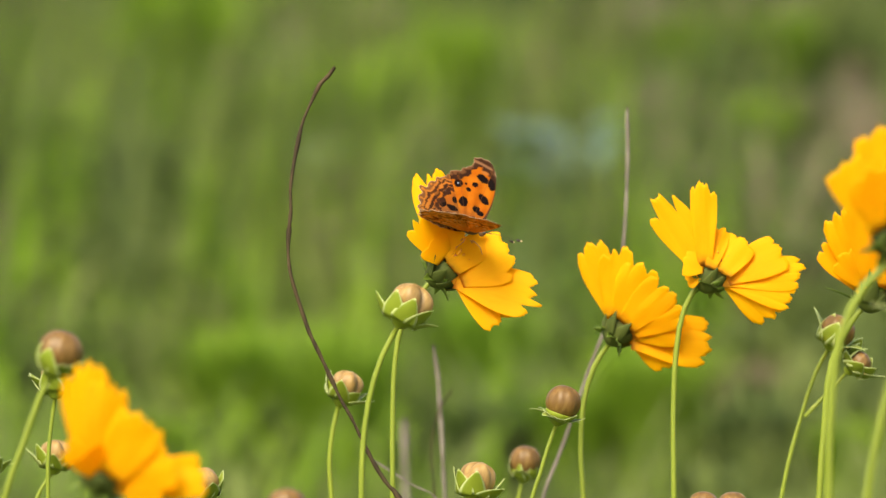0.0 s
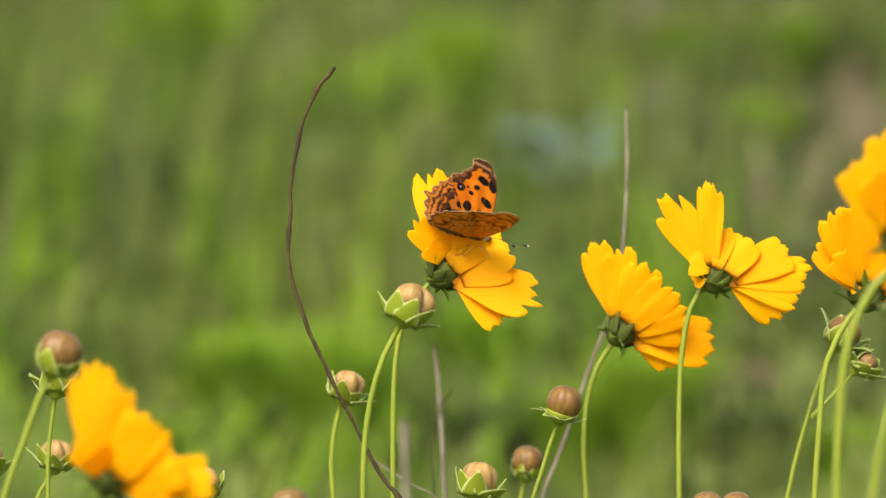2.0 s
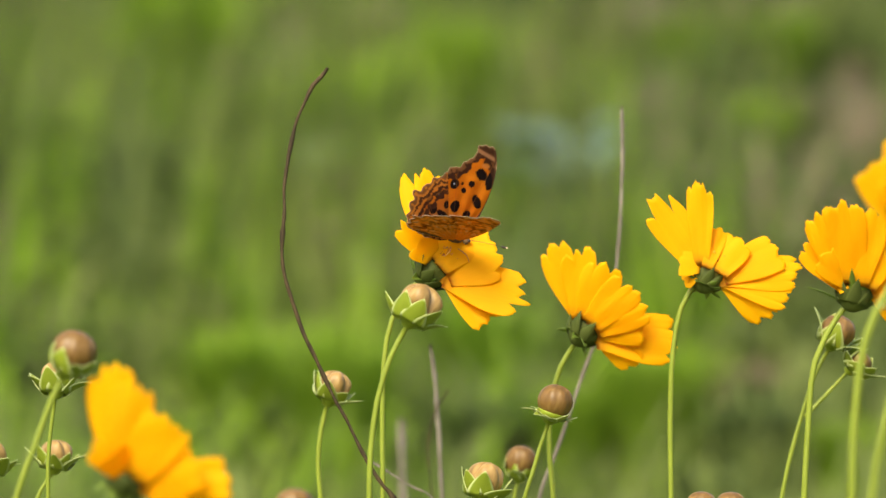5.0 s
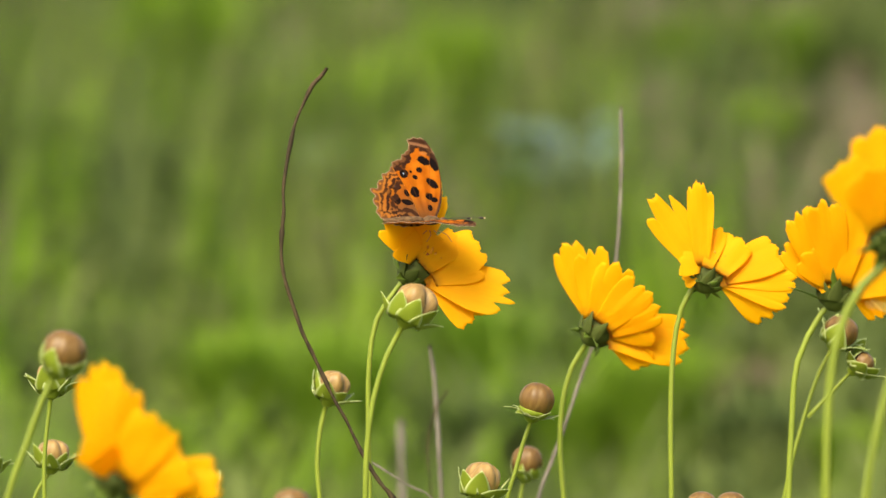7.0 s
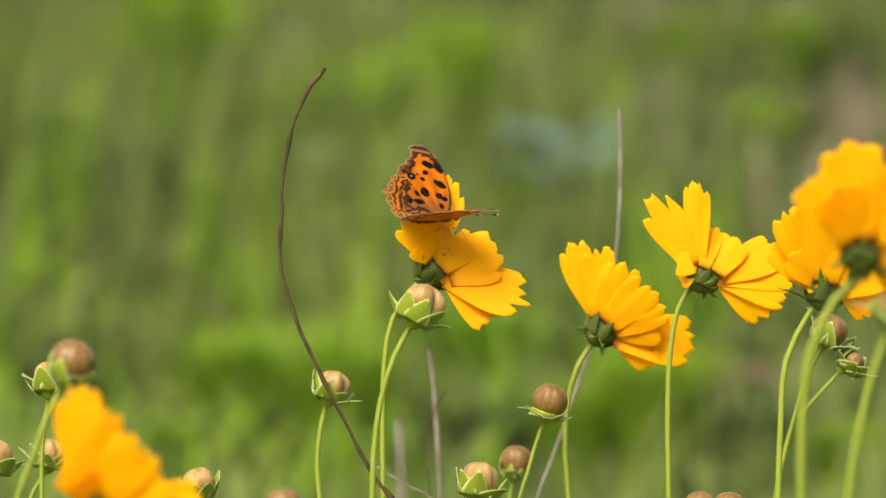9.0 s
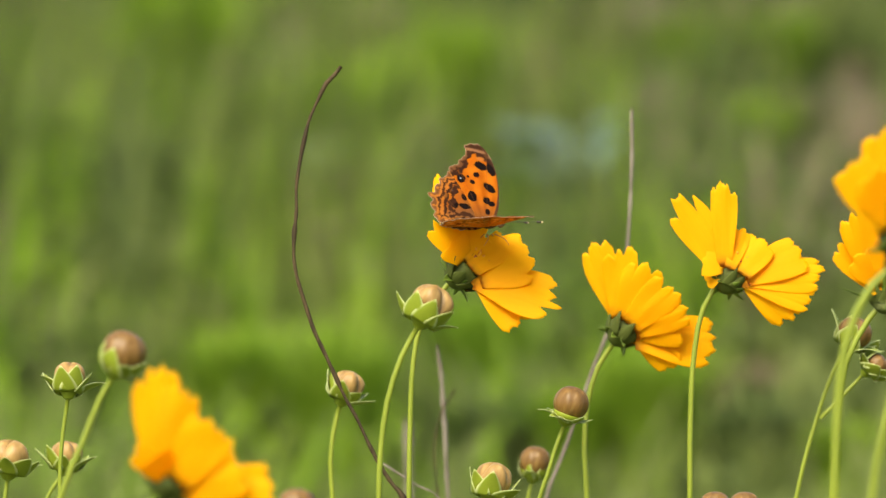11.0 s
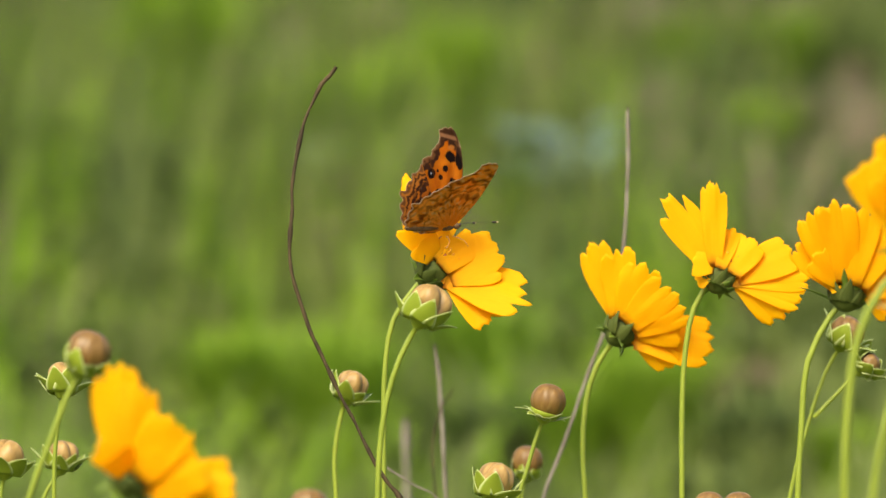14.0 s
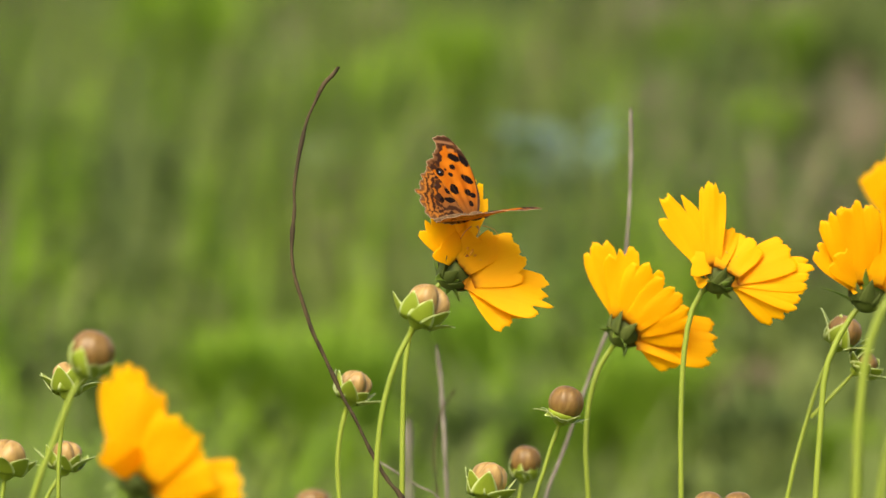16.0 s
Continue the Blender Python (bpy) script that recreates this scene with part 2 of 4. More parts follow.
def add_flower(parent, at, axis, petals, seed=1, outer=1.0, cup_size=1.0, lift=(-25, 18), drop=0.0024):
    """A coreopsis head: receptacle, inner and outer bracts, disc with florets and the given petals: where the tip lies from the disc's
    middle, in millimetres to the right, back and up, the width, the turn about its own length, the reach of its teeth and the depth of their cuts."""
    rnd = random.Random(seed)
    f = frame_on(at, axis)
    cup = lathe("calyx", [(0.0009, -0.0062), (0.0020, -0.0057), (0.0038, -0.0042), (0.0050, -0.0018), (0.0053, 0.0006), (0.0045, 0.0014)], 24,
                lambda a, s: (1 + 0.06 * math.cos(8 * a) * s, 0))
    calyx = part("calyx", cup, CALYX, parent, "dark green cup of bracts", f @ pose(0, 0, -drop) @ Matrix.Scale(cup_size, 4))
    for i in range(8):
        a = 360 / 8 * i + rnd.uniform(-8, 8)
        r = 0.0036
        m = pose(0, 0, 0, 0, 0, a) @ pose(r, 0, -0.0046, rnd.uniform(-12, 12), -rnd.uniform(34, 58), 0) @ Matrix.Diagonal((0.0062 * rnd.uniform(0.8, 1.15), 0.0076, 0.0060, 1))
        part("inner_bract", BRACTS_INNER[i % 3], CALYX, calyx, m=m)
        m = pose(0, 0, 0, 0, 0, a + 22) @ pose(0.0025, 0, -0.0045, rnd.uniform(-15, 15), rnd.uniform(*lift), 0) @ Matrix.Diagonal((0.0062 * outer, 0.0055, 0.0062, 1))
        part("outer_bract", LEAFLETS[(i % 3) + (3 if rnd.random() < 0.5 else 0)], LEAFLET, calyx, m=m)
    verts, faces = [], []
    for i in range(70):
        rr, an = 0.0052 * math.sqrt((i + 0.5) / 70), i * 2.39996
        c = Vector((rr * math.cos(an), rr * math.sin(an), 0.0018))
        h, w = 0.0012 + rnd.uniform(0, 0.0009) + 0.0008 * (1 - rr / 0.0052), 0.00042
        b = len(verts)
        lean = c * 0.25
        for z, ww in ((0, 1.0), (0.6 * h, 1.15), (h, 0.5)):
            for j in range(5):
                verts.append(c + Vector((ww * w * math.cos(j * 1.2566) + lean.x * z / h, ww * w * math.sin(j * 1.2566) + lean.y * z / h, z)))
        for k in range(2):
            for j in range(5):
                faces.append((b + k * 5 + j, b + k * 5 + (j + 1) % 5, b + k * 5 + 5 + (j + 1) % 5, b + k * 5 + 5 + j))
        faces.append((b + 10, b + 11, b + 12, b + 13, b + 14))
    disc = part("disc", lathe("disc", [(0.0045, 0.0), (0.0058, 0.0006), (0.0056, 0.0016), (0.003, 0.0022), (0.0005, 0.0024)], 20), DISC_RIM, parent, "reddish disc under the florets", f)
    tagged(part("floret_mass", from_lists("floret_mass", verts, faces), DISC, disc, "orange-yellow disc florets"), kind="stuff")
    collar = lathe("collar", [(0.0046, -0.0014), (0.0062, -0.0004), (0.0068, 0.0008), (0.0060, 0.0012)], 24, lambda a, s: (1 + 0.08 * math.cos(8 * a + 1), 0))
    part("collar", collar, COLLAR, parent, "dark brown ring where the petals join", f @ pose(0, 0, 0.0008 - 0.5 * drop) @ Matrix.Diagonal((0.74 * cup_size, 0.74 * cup_size, 0.9 * cup_size, 1)))
    up = Vector(axis).normalized()
    for i, (dx, dy, dz, width, turn, teeth, notch) in enumerate(petals):
        tip = Vector((dx, dy, dz)) / 1000
        out = tip - up * tip.dot(up)
        near = 1.0 if dy < 0 else 0.0
        base = out.normalized() * (0.0036 + 0.0002 * near) + up * (0.0002 * (i % 3) - 0.0012 - 0.0008 * near) + Vector((0, -0.0030 * near, 0))
        along = tip - base
        x = along.normalized()
        z = Vector((0, -1, 0)) - x * -x.y
        z.normalize()
        m = Matrix((x, z.cross(x), z)).transposed().to_4x4()
        m = Matrix.Translation(Vector(at) + base) @ m @ pose(0, 0, 0, turn, 0, 0) @ Matrix.Scale(along.length, 4)
        part("petal", petal_mesh(seed * 40 + i, width / 1000 / along.length, teeth, notch), PETAL, parent, m=m)


def add_bud(parent, at, axis, r, seed, ripe=False, lumps=0.0, bracts=(0.9, 40.0), flat=1.0, name="bud"):
    """A globe of folded petals with seams that whirl to the tip, in a ring of bracts. at: where the stem ends."""
    rnd = random.Random(seed)
    f = frame_on(at, axis, rnd.uniform(0, 360))
    n = 16
    prof = [(max(0.00002, r * math.sin(math.pi * i / n) ** 0.85), r * flat * (1 - math.cos(math.pi * i / n)) + 0.0012) for i in range(n + 1)]

    def wob(a, s):
        k = abs(math.sin(4 * (a + 1.1 * s)))
        top = max(0.0, min(1.0, (s - 0.3) / 0.4))
        lobe = abs(math.sin(1.5 * a + seed)) ** 0.6
        return (0.89 + 0.12 * k ** 0.5) * (1 + lumps * top * (1.6 * lobe - 1)), lumps * r * 1.6 * (lobe - 0.75) * top * (1 - 0.5 * s)

    body = part(name, lathe("bud", prof, 48, wob), BUD_RIPE if ripe else BUD, parent, "ochre folded petals" if ripe else "smooth brown closed petals", f)
    cup = lathe("cup", [(0.0009, -0.0012), (0.0016, -0.0008), (r * 0.62, 0.0012), (r * 0.86, r * 0.5), (r * 0.80, r * 0.55)], 20)
    cup_ob = part("calyx", cup, BRACT, parent, m=f)
    ln, lift = bracts
    for i in range(8):
        a = 45 * i + rnd.uniform(-9, 9)
        m = pose(0, 0, 0, 0, 0, a) @ pose(r * (0.55 + lumps * 0.6), 0, 0.0004, rnd.uniform(-12, 12), -lift + rnd.uniform(-14, 14), 0)
        s = r * 1.75 * ln * rnd.uniform(0.85, 1.15)
        part("bract", BRACTS_BUD[rnd.choice((0, 1, 2, 2) if ripe else (0, 2, 3, 4, 5))], BRACT, cup_ob, m=m @ Matrix.Diagonal((s, s * 1.75, s, 1)))
    return body


def add_stem(parent, pts, r, name="stem", material=None, **kw):
    return part(name, tube("stem", pts, lambda f: r * (1.0 + 0.5 * f), **kw), material or STEM, parent)


# ---- plants ----
flower_a = thing("coreopsis_flower", (-0.0149, -0.0064, 0.0000), "yellow coreopsis flower with a butterfly on its petals", "flower", "coreopsis flowers")
add_stem(flower_a, [(0.0139, 0.0058, 0.3935), (0.0092, 0.0054, 0.3881), (0.0032, 0.0046, 0.3793), (0.0007, 0.0035, 0.3668), (0.0000, 0.0018, 0.3468), (0.0000, 0.0000, 0.3268), (0.0000, 0.0000, 0.1634), (0.0000, 0.0000, 0.0000)], 0.00075)
add_flower(flower_a, (0.0186, 0.0064, 0.3964), (0.74, 0.03, 0.62), [
    (-11.0, -6.0, 13.6, 11.0, 20, (0.88, 1, 0.97, 0.9,), 0.08),
    (-7.3, -8.0, 6.7, 10.7, 20, (0.9, 1, 0.95,), 0.04),
    (-9.7, 10.0, 26.1, 11.4, 10, (1, 0.95, 1,), 0.13),
    (-3.0, 12.0, 24.3, 9.6, 0, (1, 1.03,), 0.08),
    (4.1, 11.0, 23.7, 9.2, -10, (1.02, 0.95, 0.8,), 0.08),
    (16.2, -6.0, 3.2, 16.9, -24, (0.97, 1, 1.04, 0.9,), 0.13),
    (23.3, -11.0, -10.0, 15.5, -30, (0.97, 1, 1.14, 1,), 0.11),
    (13.5, -9.0, -17.6, 10.7, -24, (0.92, 1, 1,), 0.07),
    (19.5, 3.0, -13.4, 11.0, -10, (1, 0.95, 1,), 0.1),
    (10.0, -3.0, 7.6, 9.2, -14, (0.95, 1, 0.97,), 0.03),
    (3.7, -3.0, 7.3, 11.0, -8, (0.95, 1, 0.93,), 0.04)], 1, 0.8, 1.12, drop=0.0036)
flower_g = thing("coreopsis_flower", (0.0705, 0.0233, 0.0000), "bright yellow coreopsis flower with toothed petals on a green stem", "flower", "coreopsis flowers")
add_stem(flower_g, [(0.0078, 0.0058, 0.3887), (0.0025, 0.0050, 0.3797), (-0.0000, 0.0039, 0.3669), (-0.0009, 0.0021, 0.3465), (-0.0007, 0.0000, 0.3227), (-0.0002, 0.0000, 0.1613), (0.0000, 0.0000, 0.0000)], 0.00078)
add_flower(flower_g, (0.0118, 0.0060, 0.3924), (0.40, 0.27, 0.85), [
    (-17.6, -3.0, 20.4, 12.4, 8, (0.86, 1.05, 1.04, 0.95,), (0.02, 0.1, 0.04, 0.24, 0.2)),
    (-4.1, -4.0, 24.6, 8.1, -8, (1, 1.05, 1.02, 0.93,), (0.02, 0.05, 0.02, 0.05, 0.02)),
    (-10.2, -6.0, 2.3, 9.4, 20, (0.92, 1, 0.9,), 0.03),
    (2.6, -2.0, 11.5, 6.0, -5, (0.95, 1.02, 0.95,), 0.02),
    (8.7, -3.0, 8.5, 10.5, -14, (0.97, 1, 0.9,), 0.03),
    (20.1, -3.0, 4.7, 12.4, -20, (0.95, 1, 1.02,), 0.05),
    (26.0, -4.0, -0.7, 11.3, -20, (1, 1.05, 0.97, 0.95,), 0.08),
    (23.9, -6.0, -8.0, 11.3, -15, (0.97, 1, 0.97, 0.97,), 0.07),
    (17.8, -6.0, -15.7, 10.1, 5, (1, 1, 0.92,), 0.08),
    (-9.0, -4.0, -5.3, 5.3, 30, (1, 0.9,), 0.06),
    (20.5, 2.0, -3.6, 10.1, -10, (1, 1, 1,), 0.08),
    (-2.0, -1.0, 10.0, 9.8, -5, (0.97, 1, 0.97,), 0.03),
    (-6.0, -3.0, 8.8, 10.9, 0, (0.97, 1, 0.97,), 0.03)], 2, 0.7, 1.05, drop=0.0026)
flower_f = thing("coreopsis_flower", (0.0493, 0.0531, 0.0000), "bright yellow coreopsis flower with toothed petals on a green stem", "flower", "coreopsis flowers")
add_stem(flower_f, [(0.0027, 0.0042, 0.3668), (-0.0027, 0.0035, 0.3588), (-0.0060, 0.0025, 0.3472), (-0.0069, 0.0012, 0.3325), (-0.0060, 0.0000, 0.3186), (-0.0015, 0.0000, 0.1593), (0.0000, 0.0000, 0.0000)], 0.00080)
add_flower(flower_f, (0.0074, 0.0045, 0.3724), (0.66, 0.28, 0.68), [
    (-12.7, 1.0, 23.7, 10.7, -8, (0.95, 1.02, 1,), 0.07),
    (-3.8, -6.0, 23.2, 11.1, -10, (0.93, 1, 1.04,), 0.09),
    (4.4, -10.0, 18.4, 12.6, -8, (0.96, 1.04, 1,), 0.1),
    (11.1, -12.0, 12.5, 11.9, -5, (1, 1, 1.02,), 0.11),
    (16.0, -12.0, 5.6, 11.5, 2, (0.97, 1.03, 1,), 0.1),
    (15.2, -10.0, -2.5, 9.6, 10, (1, 1,), 0.06),
    (25.2, -5.0, -6.1, 16.1, -14, (0.98, 1.02, 1.03, 0.98,), 0.08),
    (13.4, -5.0, -13.5, 9.2, 15, (1, 1, 0.9,), 0.06),
    (21.8, 1.0, -3.6, 11.5, -14, (1, 1, 1,), 0.08)], 3, 0.6, 1.1)
flower_h = thing("coreopsis_flower", (0.1026, -0.0362, 0.0000), "yellow coreopsis flower with spread green bracts under it", "flower", "coreopsis flowers")
add_stem(flower_h, [(0.0214, 0.0050, 0.3880), (0.0171, 0.0046, 0.3831), (0.0103, 0.0034, 0.3701), (0.0080, 0.0017, 0.3505), (0.0066, 0.0000, 0.3308), (0.0017, 0.0000, 0.1654), (0.0000, 0.0000, 0.0000)], 0.00085)
add_flower(flower_h, (0.0230, 0.0053, 0.3933), (0.25, 0.25, 0.92), [
    (-15.0, -6.0, 12.5, 11.9, 10, (0.93, 1, 0.97, 0.9,), 0.06),
    (-10.8, -11.0, 21.1, 13.4, 0, (0.95, 1, 1.03, 1,), 0.07),
    (-4.4, -12.0, 23.3, 11.9, -5, (0.97, 1.05, 0.97,), 0.09),
    (2.6, -11.0, 21.6, 12.6, -8, (0.97, 1, 0.97,), 0.07),
    (9.7, -9.0, 16.9, 13.4, -10, (1, 1, 1,), 0.08),
    (17.3, -7.0, 5.2, 15.2, -12, (1, 1, 1,), 0.08),
    (15.2, -5.0, -8.9, 7.9, 15, (1, 1, 0.9,), 0.08),
    (11.5, -4.0, -11.8, 5.4, 25, (1, 0.9,), 0.08),
    (-10.7, -10.0, 8.8, 10.1, 10, (0.9, 1, 0.9,), 0.05),
    (2.2, 8.0, 12.2, 14.4, 0, (1, 1, 1,), 0.08),
    (-7.0, -6.0, -1.4, 4.3, 20, (0.9, 1,), 0.06)], 4, 1.7, 1.15, (-60, -20))
flower_i = thing("coreopsis_flower", (0.0957, -0.2138, 0.0000), "large yellow coreopsis flower close by, on a leaning stem", "flower", "coreopsis flowers")
add_stem(flower_i, [(0.0214, 0.0054, 0.4169), (0.0119, 0.0047, 0.4090), (0.0055, 0.0035, 0.3954), (0.0031, 0.0018, 0.3752), (0.0026, 0.0000, 0.3552), (0.0008, 0.0000, 0.1776), (0.0000, 0.0000, 0.0000)], 0.00105)
add_flower(flower_i, (0.0189, 0.0053, 0.4236), (0.10, 0.60, 0.75), [
    (-12.9, -9.0, 17.4, 14.6, 0, (0.97, 1, 1, 0.95,), 0.04),
    (-3.9, -10.0, 25.7, 15.5, -5, (0.95, 1.02, 0.97,), 0.04),
    (9.4, -9.0, 15.7, 15.8, -10, (0.97, 1, 0.97,), 0.05),
    (15.2, -6.0, 2.5, 15.8, -10, (1, 1, 1,), 0.05),
    (-8.2, -11.0, 15.8, 12.7, 0, (0.9, 1, 0.9,), 0.04),
    (4.5, 4.0, 19.1, 14.3, 0, (1, 1, 1,), 0.05),
    (11.3, -3.0, -9.3, 12.7, 20, (1, 1, 1,), 0.05)], 5, 1.0, 1.0)
flower_n = thing("coreopsis_flower", (-0.1051, -0.2554, 0.0000), "bright yellow coreopsis flower nodding low among buds", "flower", "coreopsis flowers")
add_stem(flower_n, [(0.0222, 0.0013, 0.3649), (0.0197, 0.0009, 0.3594), (0.0180, 0.0000, 0.3496), (0.0045, 0.0000, 0.1748), (0.0000, 0.0000, 0.0000)], 0.00080)
add_flower(flower_n, (0.0231, 0.0017, 0.3688), (0.45, -0.10, 0.85), [
    (-7.5, -6.0, 25.5, 12.3, -5, (0.9, 1, 1.02, 0.98,), 0.07),
    (0.4, -9.0, 21.5, 11.0, -5, (0.97, 1.03, 0.98, 0.95,), 0.08),
    (9.1, -12.0, 12.7, 13.5, -8, (0.95, 1.03, 1, 1,), 0.07),
    (16.0, -12.0, 2.1, 12.9, -5, (0.95, 1.02, 1,), 0.05),
    (23.8, -9.0, -2.2, 11.0, -5, (0.95, 1, 1.02,), 0.05),
    (-10.8, -8.0, 5.5, 6.8, 15, (0.93, 1,), 0.05),
    (-5.5, -12.0, 4.6, 9.2, 15, (0.93, 1,), 0.04),
    (13.6, -10.0, -6.5, 10.1, 5, (0.95, 1, 1,), 0.06),
    (3.9, 3.0, 14.0, 10.7, 0, (1, 1, 1,), 0.08)], 6, 0.8, 1.1)
bud_b = thing("coreopsis_bud", (-0.0260, -0.0461, 0.0000), "swelling ochre coreopsis bud with spread green bracts", "flower bud", "coreopsis buds")
add_stem(bud_b, [(0.0133, 0.0043, 0.3819), (0.0085, 0.0035, 0.3728), (0.0046, 0.0024, 0.3598), (0.0028, 0.0011, 0.3452), (0.0025, 0.0000, 0.3322), (0.0006, 0.0000, 0.1661), (0.0000, 0.0000, 0.0000)], 0.00080)
add_bud(bud_b, (0.0133, 0.0043, 0.3819), (0.45, 0.17, 0.85), 0.0058, 1, True, 0.42, (0.86, 44.0), 0.94)
bud_c = thing("coreopsis_bud", (-0.0279, 0.0531, 0.0000), "swelling ochre coreopsis bud with spread green bracts", "flower bud", "coreopsis buds")
add_stem(bud_c, [(-0.0040, 0.0025, 0.3476), (-0.0060, 0.0018, 0.3394), (-0.0071, 0.0009, 0.3290), (-0.0064, 0.0000, 0.3186), (-0.0016, 0.0000, 0.1593), (0.0000, 0.0000, 0.0000)], 0.00075)
add_bud(bud_c, (-0.0040, 0.0025, 0.3476), (0.38, 0.23, 0.88), 0.0046, 2, True, 0.42, (0.98, 42.0), 0.95)
bud_k = thing("coreopsis_bud", (-0.0055, -0.0064, 0.0000), "closed brown coreopsis bud with green bracts on a green stem", "flower bud", "coreopsis buds")
add_stem(bud_k, [(0.0393, 0.0019, 0.3488), (0.0367, 0.0013, 0.3418), (0.0342, 0.0006, 0.3334), (0.0320, 0.0000, 0.3268), (0.0080, 0.0000, 0.1634), (0.0000, 0.0000, 0.0000)], 0.00062)
add_bud(bud_k, (0.0393, 0.0020, 0.3491), (0.30, -0.02, 0.94), 0.0053, 3, False, 0.0, (0.62, 30.0), 0.92)
bud_l = thing("coreopsis_bud", (0.0115, 0.1123, 0.0000), "closed brown coreopsis bud with green bracts on a green stem", "flower bud", "coreopsis buds")
add_stem(bud_l, [(0.0141, 0.0008, 0.3162), (0.0130, 0.0005, 0.3122), (0.0123, 0.0000, 0.3068), (0.0031, 0.0000, 0.1534), (0.0000, 0.0000, 0.0000)], 0.00062)
add_bud(bud_l, (0.0141, 0.0008, 0.3162), (0.12, -0.02, 0.98), 0.00506, 4, False, 0.0, (0.80, 48.0), 0.94)
bud_m = thing("coreopsis_bud", (0.0028, -0.0273, 0.0000), "swelling ochre coreopsis bud with spread green bracts", "flower bud", "coreopsis buds")
add_stem(bud_m, [(0.0058, 0.0010, 0.3288), (0.0051, 0.0006, 0.3245), (0.0048, 0.0000, 0.3180), (0.0012, 0.0000, 0.1590), (0.0000, 0.0000, 0.0000)], 0.00062)
add_bud(bud_m, (0.0058, 0.0010, 0.3288), (0.25, 0.23, 0.91), 0.00512, 5, True, 0.30, (0.86, 46.0), 0.95)
bud_o = thing("coreopsis_bud", (-0.1534, -0.1552, 0.0000), "closed brown coreopsis bud with green bracts on a green stem", "flower bud", "coreopsis buds")
add_stem(bud_o, [(0.0491, 0.0028, 0.3796), (0.0458, 0.0023, 0.3734), (0.0413, 0.0012, 0.3607), (0.0365, 0.0000, 0.3472), (0.0091, 0.0000, 0.1736), (0.0000, 0.0000, 0.0000)], 0.00080)
add_bud(bud_o, (0.0491, 0.0028, 0.3796), (0.35, -0.02, 0.91), 0.00603, 6, False, 0.0, (0.72, 40.0), 0.92)
bud_p = thing("coreopsis_bud", (-0.1170, -0.0064, 0.0000), "swelling ochre coreopsis bud with spread green bracts", "flower bud", "coreopsis buds")
add_stem(bud_p, [(0.0022, 0.0027, 0.3571), (0.0008, 0.0018, 0.3468), (0.0000, 0.0009, 0.3368), (0.0000, 0.0000, 0.3268), (0.0000, 0.0000, 0.1634), (0.0000, 0.0000, 0.0000)], 0.00062)
add_bud(bud_p, (0.0022, 0.0026, 0.3568), (0.05, 0.33, 0.94), 0.0044, 7, True, 0.25, (1.1, 42.0), 0.98)
bud_q = thing("coreopsis_bud", (-0.1584, 0.0531, 0.0000), "swelling ochre coreopsis bud with spread green bracts", "flower bud", "coreopsis buds")
add_stem(bud_q, [(0.0383, 0.0007, 0.3266), (0.0355, 0.0003, 0.3224), (0.0335, 0.0000, 0.3186), (0.0084, 0.0000, 0.1593), (0.0000, 0.0000, 0.0000)], 0.00062)
add_bud(bud_q, (0.0383, 0.0007, 0.3266), (0.12, 0.18, 0.94), 0.00487, 8, True, 0.22, (0.92, 46.0), 0.85)
bud_r = thing("coreopsis_bud", (-0.1395, -0.0467, 0.0000), "swelling ochre coreopsis bud with spread green bracts", "flower bud", "coreopsis buds")
add_stem(bud_r, [(0.0059, 0.0011, 0.3384), (0.0052, 0.0006, 0.3322), (0.0049, 0.0000, 0.3257), (0.0012, 0.0000, 0.1629), (0.0000, 0.0000, 0.0000)], 0.00062)
add_bud(bud_r, (0.0059, 0.0011, 0.3384), (0.12, 0.18, 0.94), 0.00538, 9, True, 0.22, (0.92, 46.0), 0.85)
bud_s = thing("coreopsis_bud", (-0.0642, -0.0076, 0.0000), "swelling ochre coreopsis bud with spread green bracts", "flower bud", "coreopsis buds")
add_stem(bud_s, [(-0.0057, 0.0011, 0.3258), (-0.0051, 0.0006, 0.3201), (-0.0047, 0.0000, 0.3134), (-0.0012, 0.0000, 0.1567), (0.0000, 0.0000, 0.0000)], 0.00062)
add_bud(bud_s, (-0.0057, 0.0011, 0.3261), (-0.15, -0.02, 0.96), 0.00452, 10, True, 0.22, (0.92, 46.0), 0.9)
bud_t = thing("coreopsis_bud", (-0.0565, 0.2395, 0.0000), "closed brown coreopsis bud with green bracts on a green stem", "flower bud", "coreopsis buds")
add_stem(bud_t, [(0.0026, 0.0013, 0.2840), (0.0022, 0.0007, 0.2772), (0.0020, 0.0000, 0.2694), (0.0005, 0.0000, 0.1347), (0.0000, 0.0000, 0.0000)], 0.00062)
add_bud(bud_t, (0.0026, 0.0013, 0.2840), (0.00, -0.01, 1.00), 0.00664, 11, False, 0.0, (0.8, 25.0), 0.8)
bud_u = thing("coreopsis_bud", (0.0745, -0.0082, 0.0000), "closed brown coreopsis bud with green bracts on a green stem", "flower bud", "coreopsis buds")
add_stem(bud_u, [(0.0026, 0.0011, 0.3193), (0.0025, 0.0006, 0.3134), (0.0023, 0.0000, 0.3068), (0.0006, 0.0000, 0.1534), (0.0000, 0.0000, 0.0000)], 0.00062)
add_bud(bud_u, (0.0026, 0.0011, 0.3193), (0.00, -0.01, 1.00), 0.00469, 12, False, 0.0, (0.7, 25.0), 0.85)
bud_v = thing("coreopsis_bud", (0.0895, 0.0117, 0.0000), "closed brown coreopsis bud with green bracts on a green stem", "flower bud", "coreopsis buds")
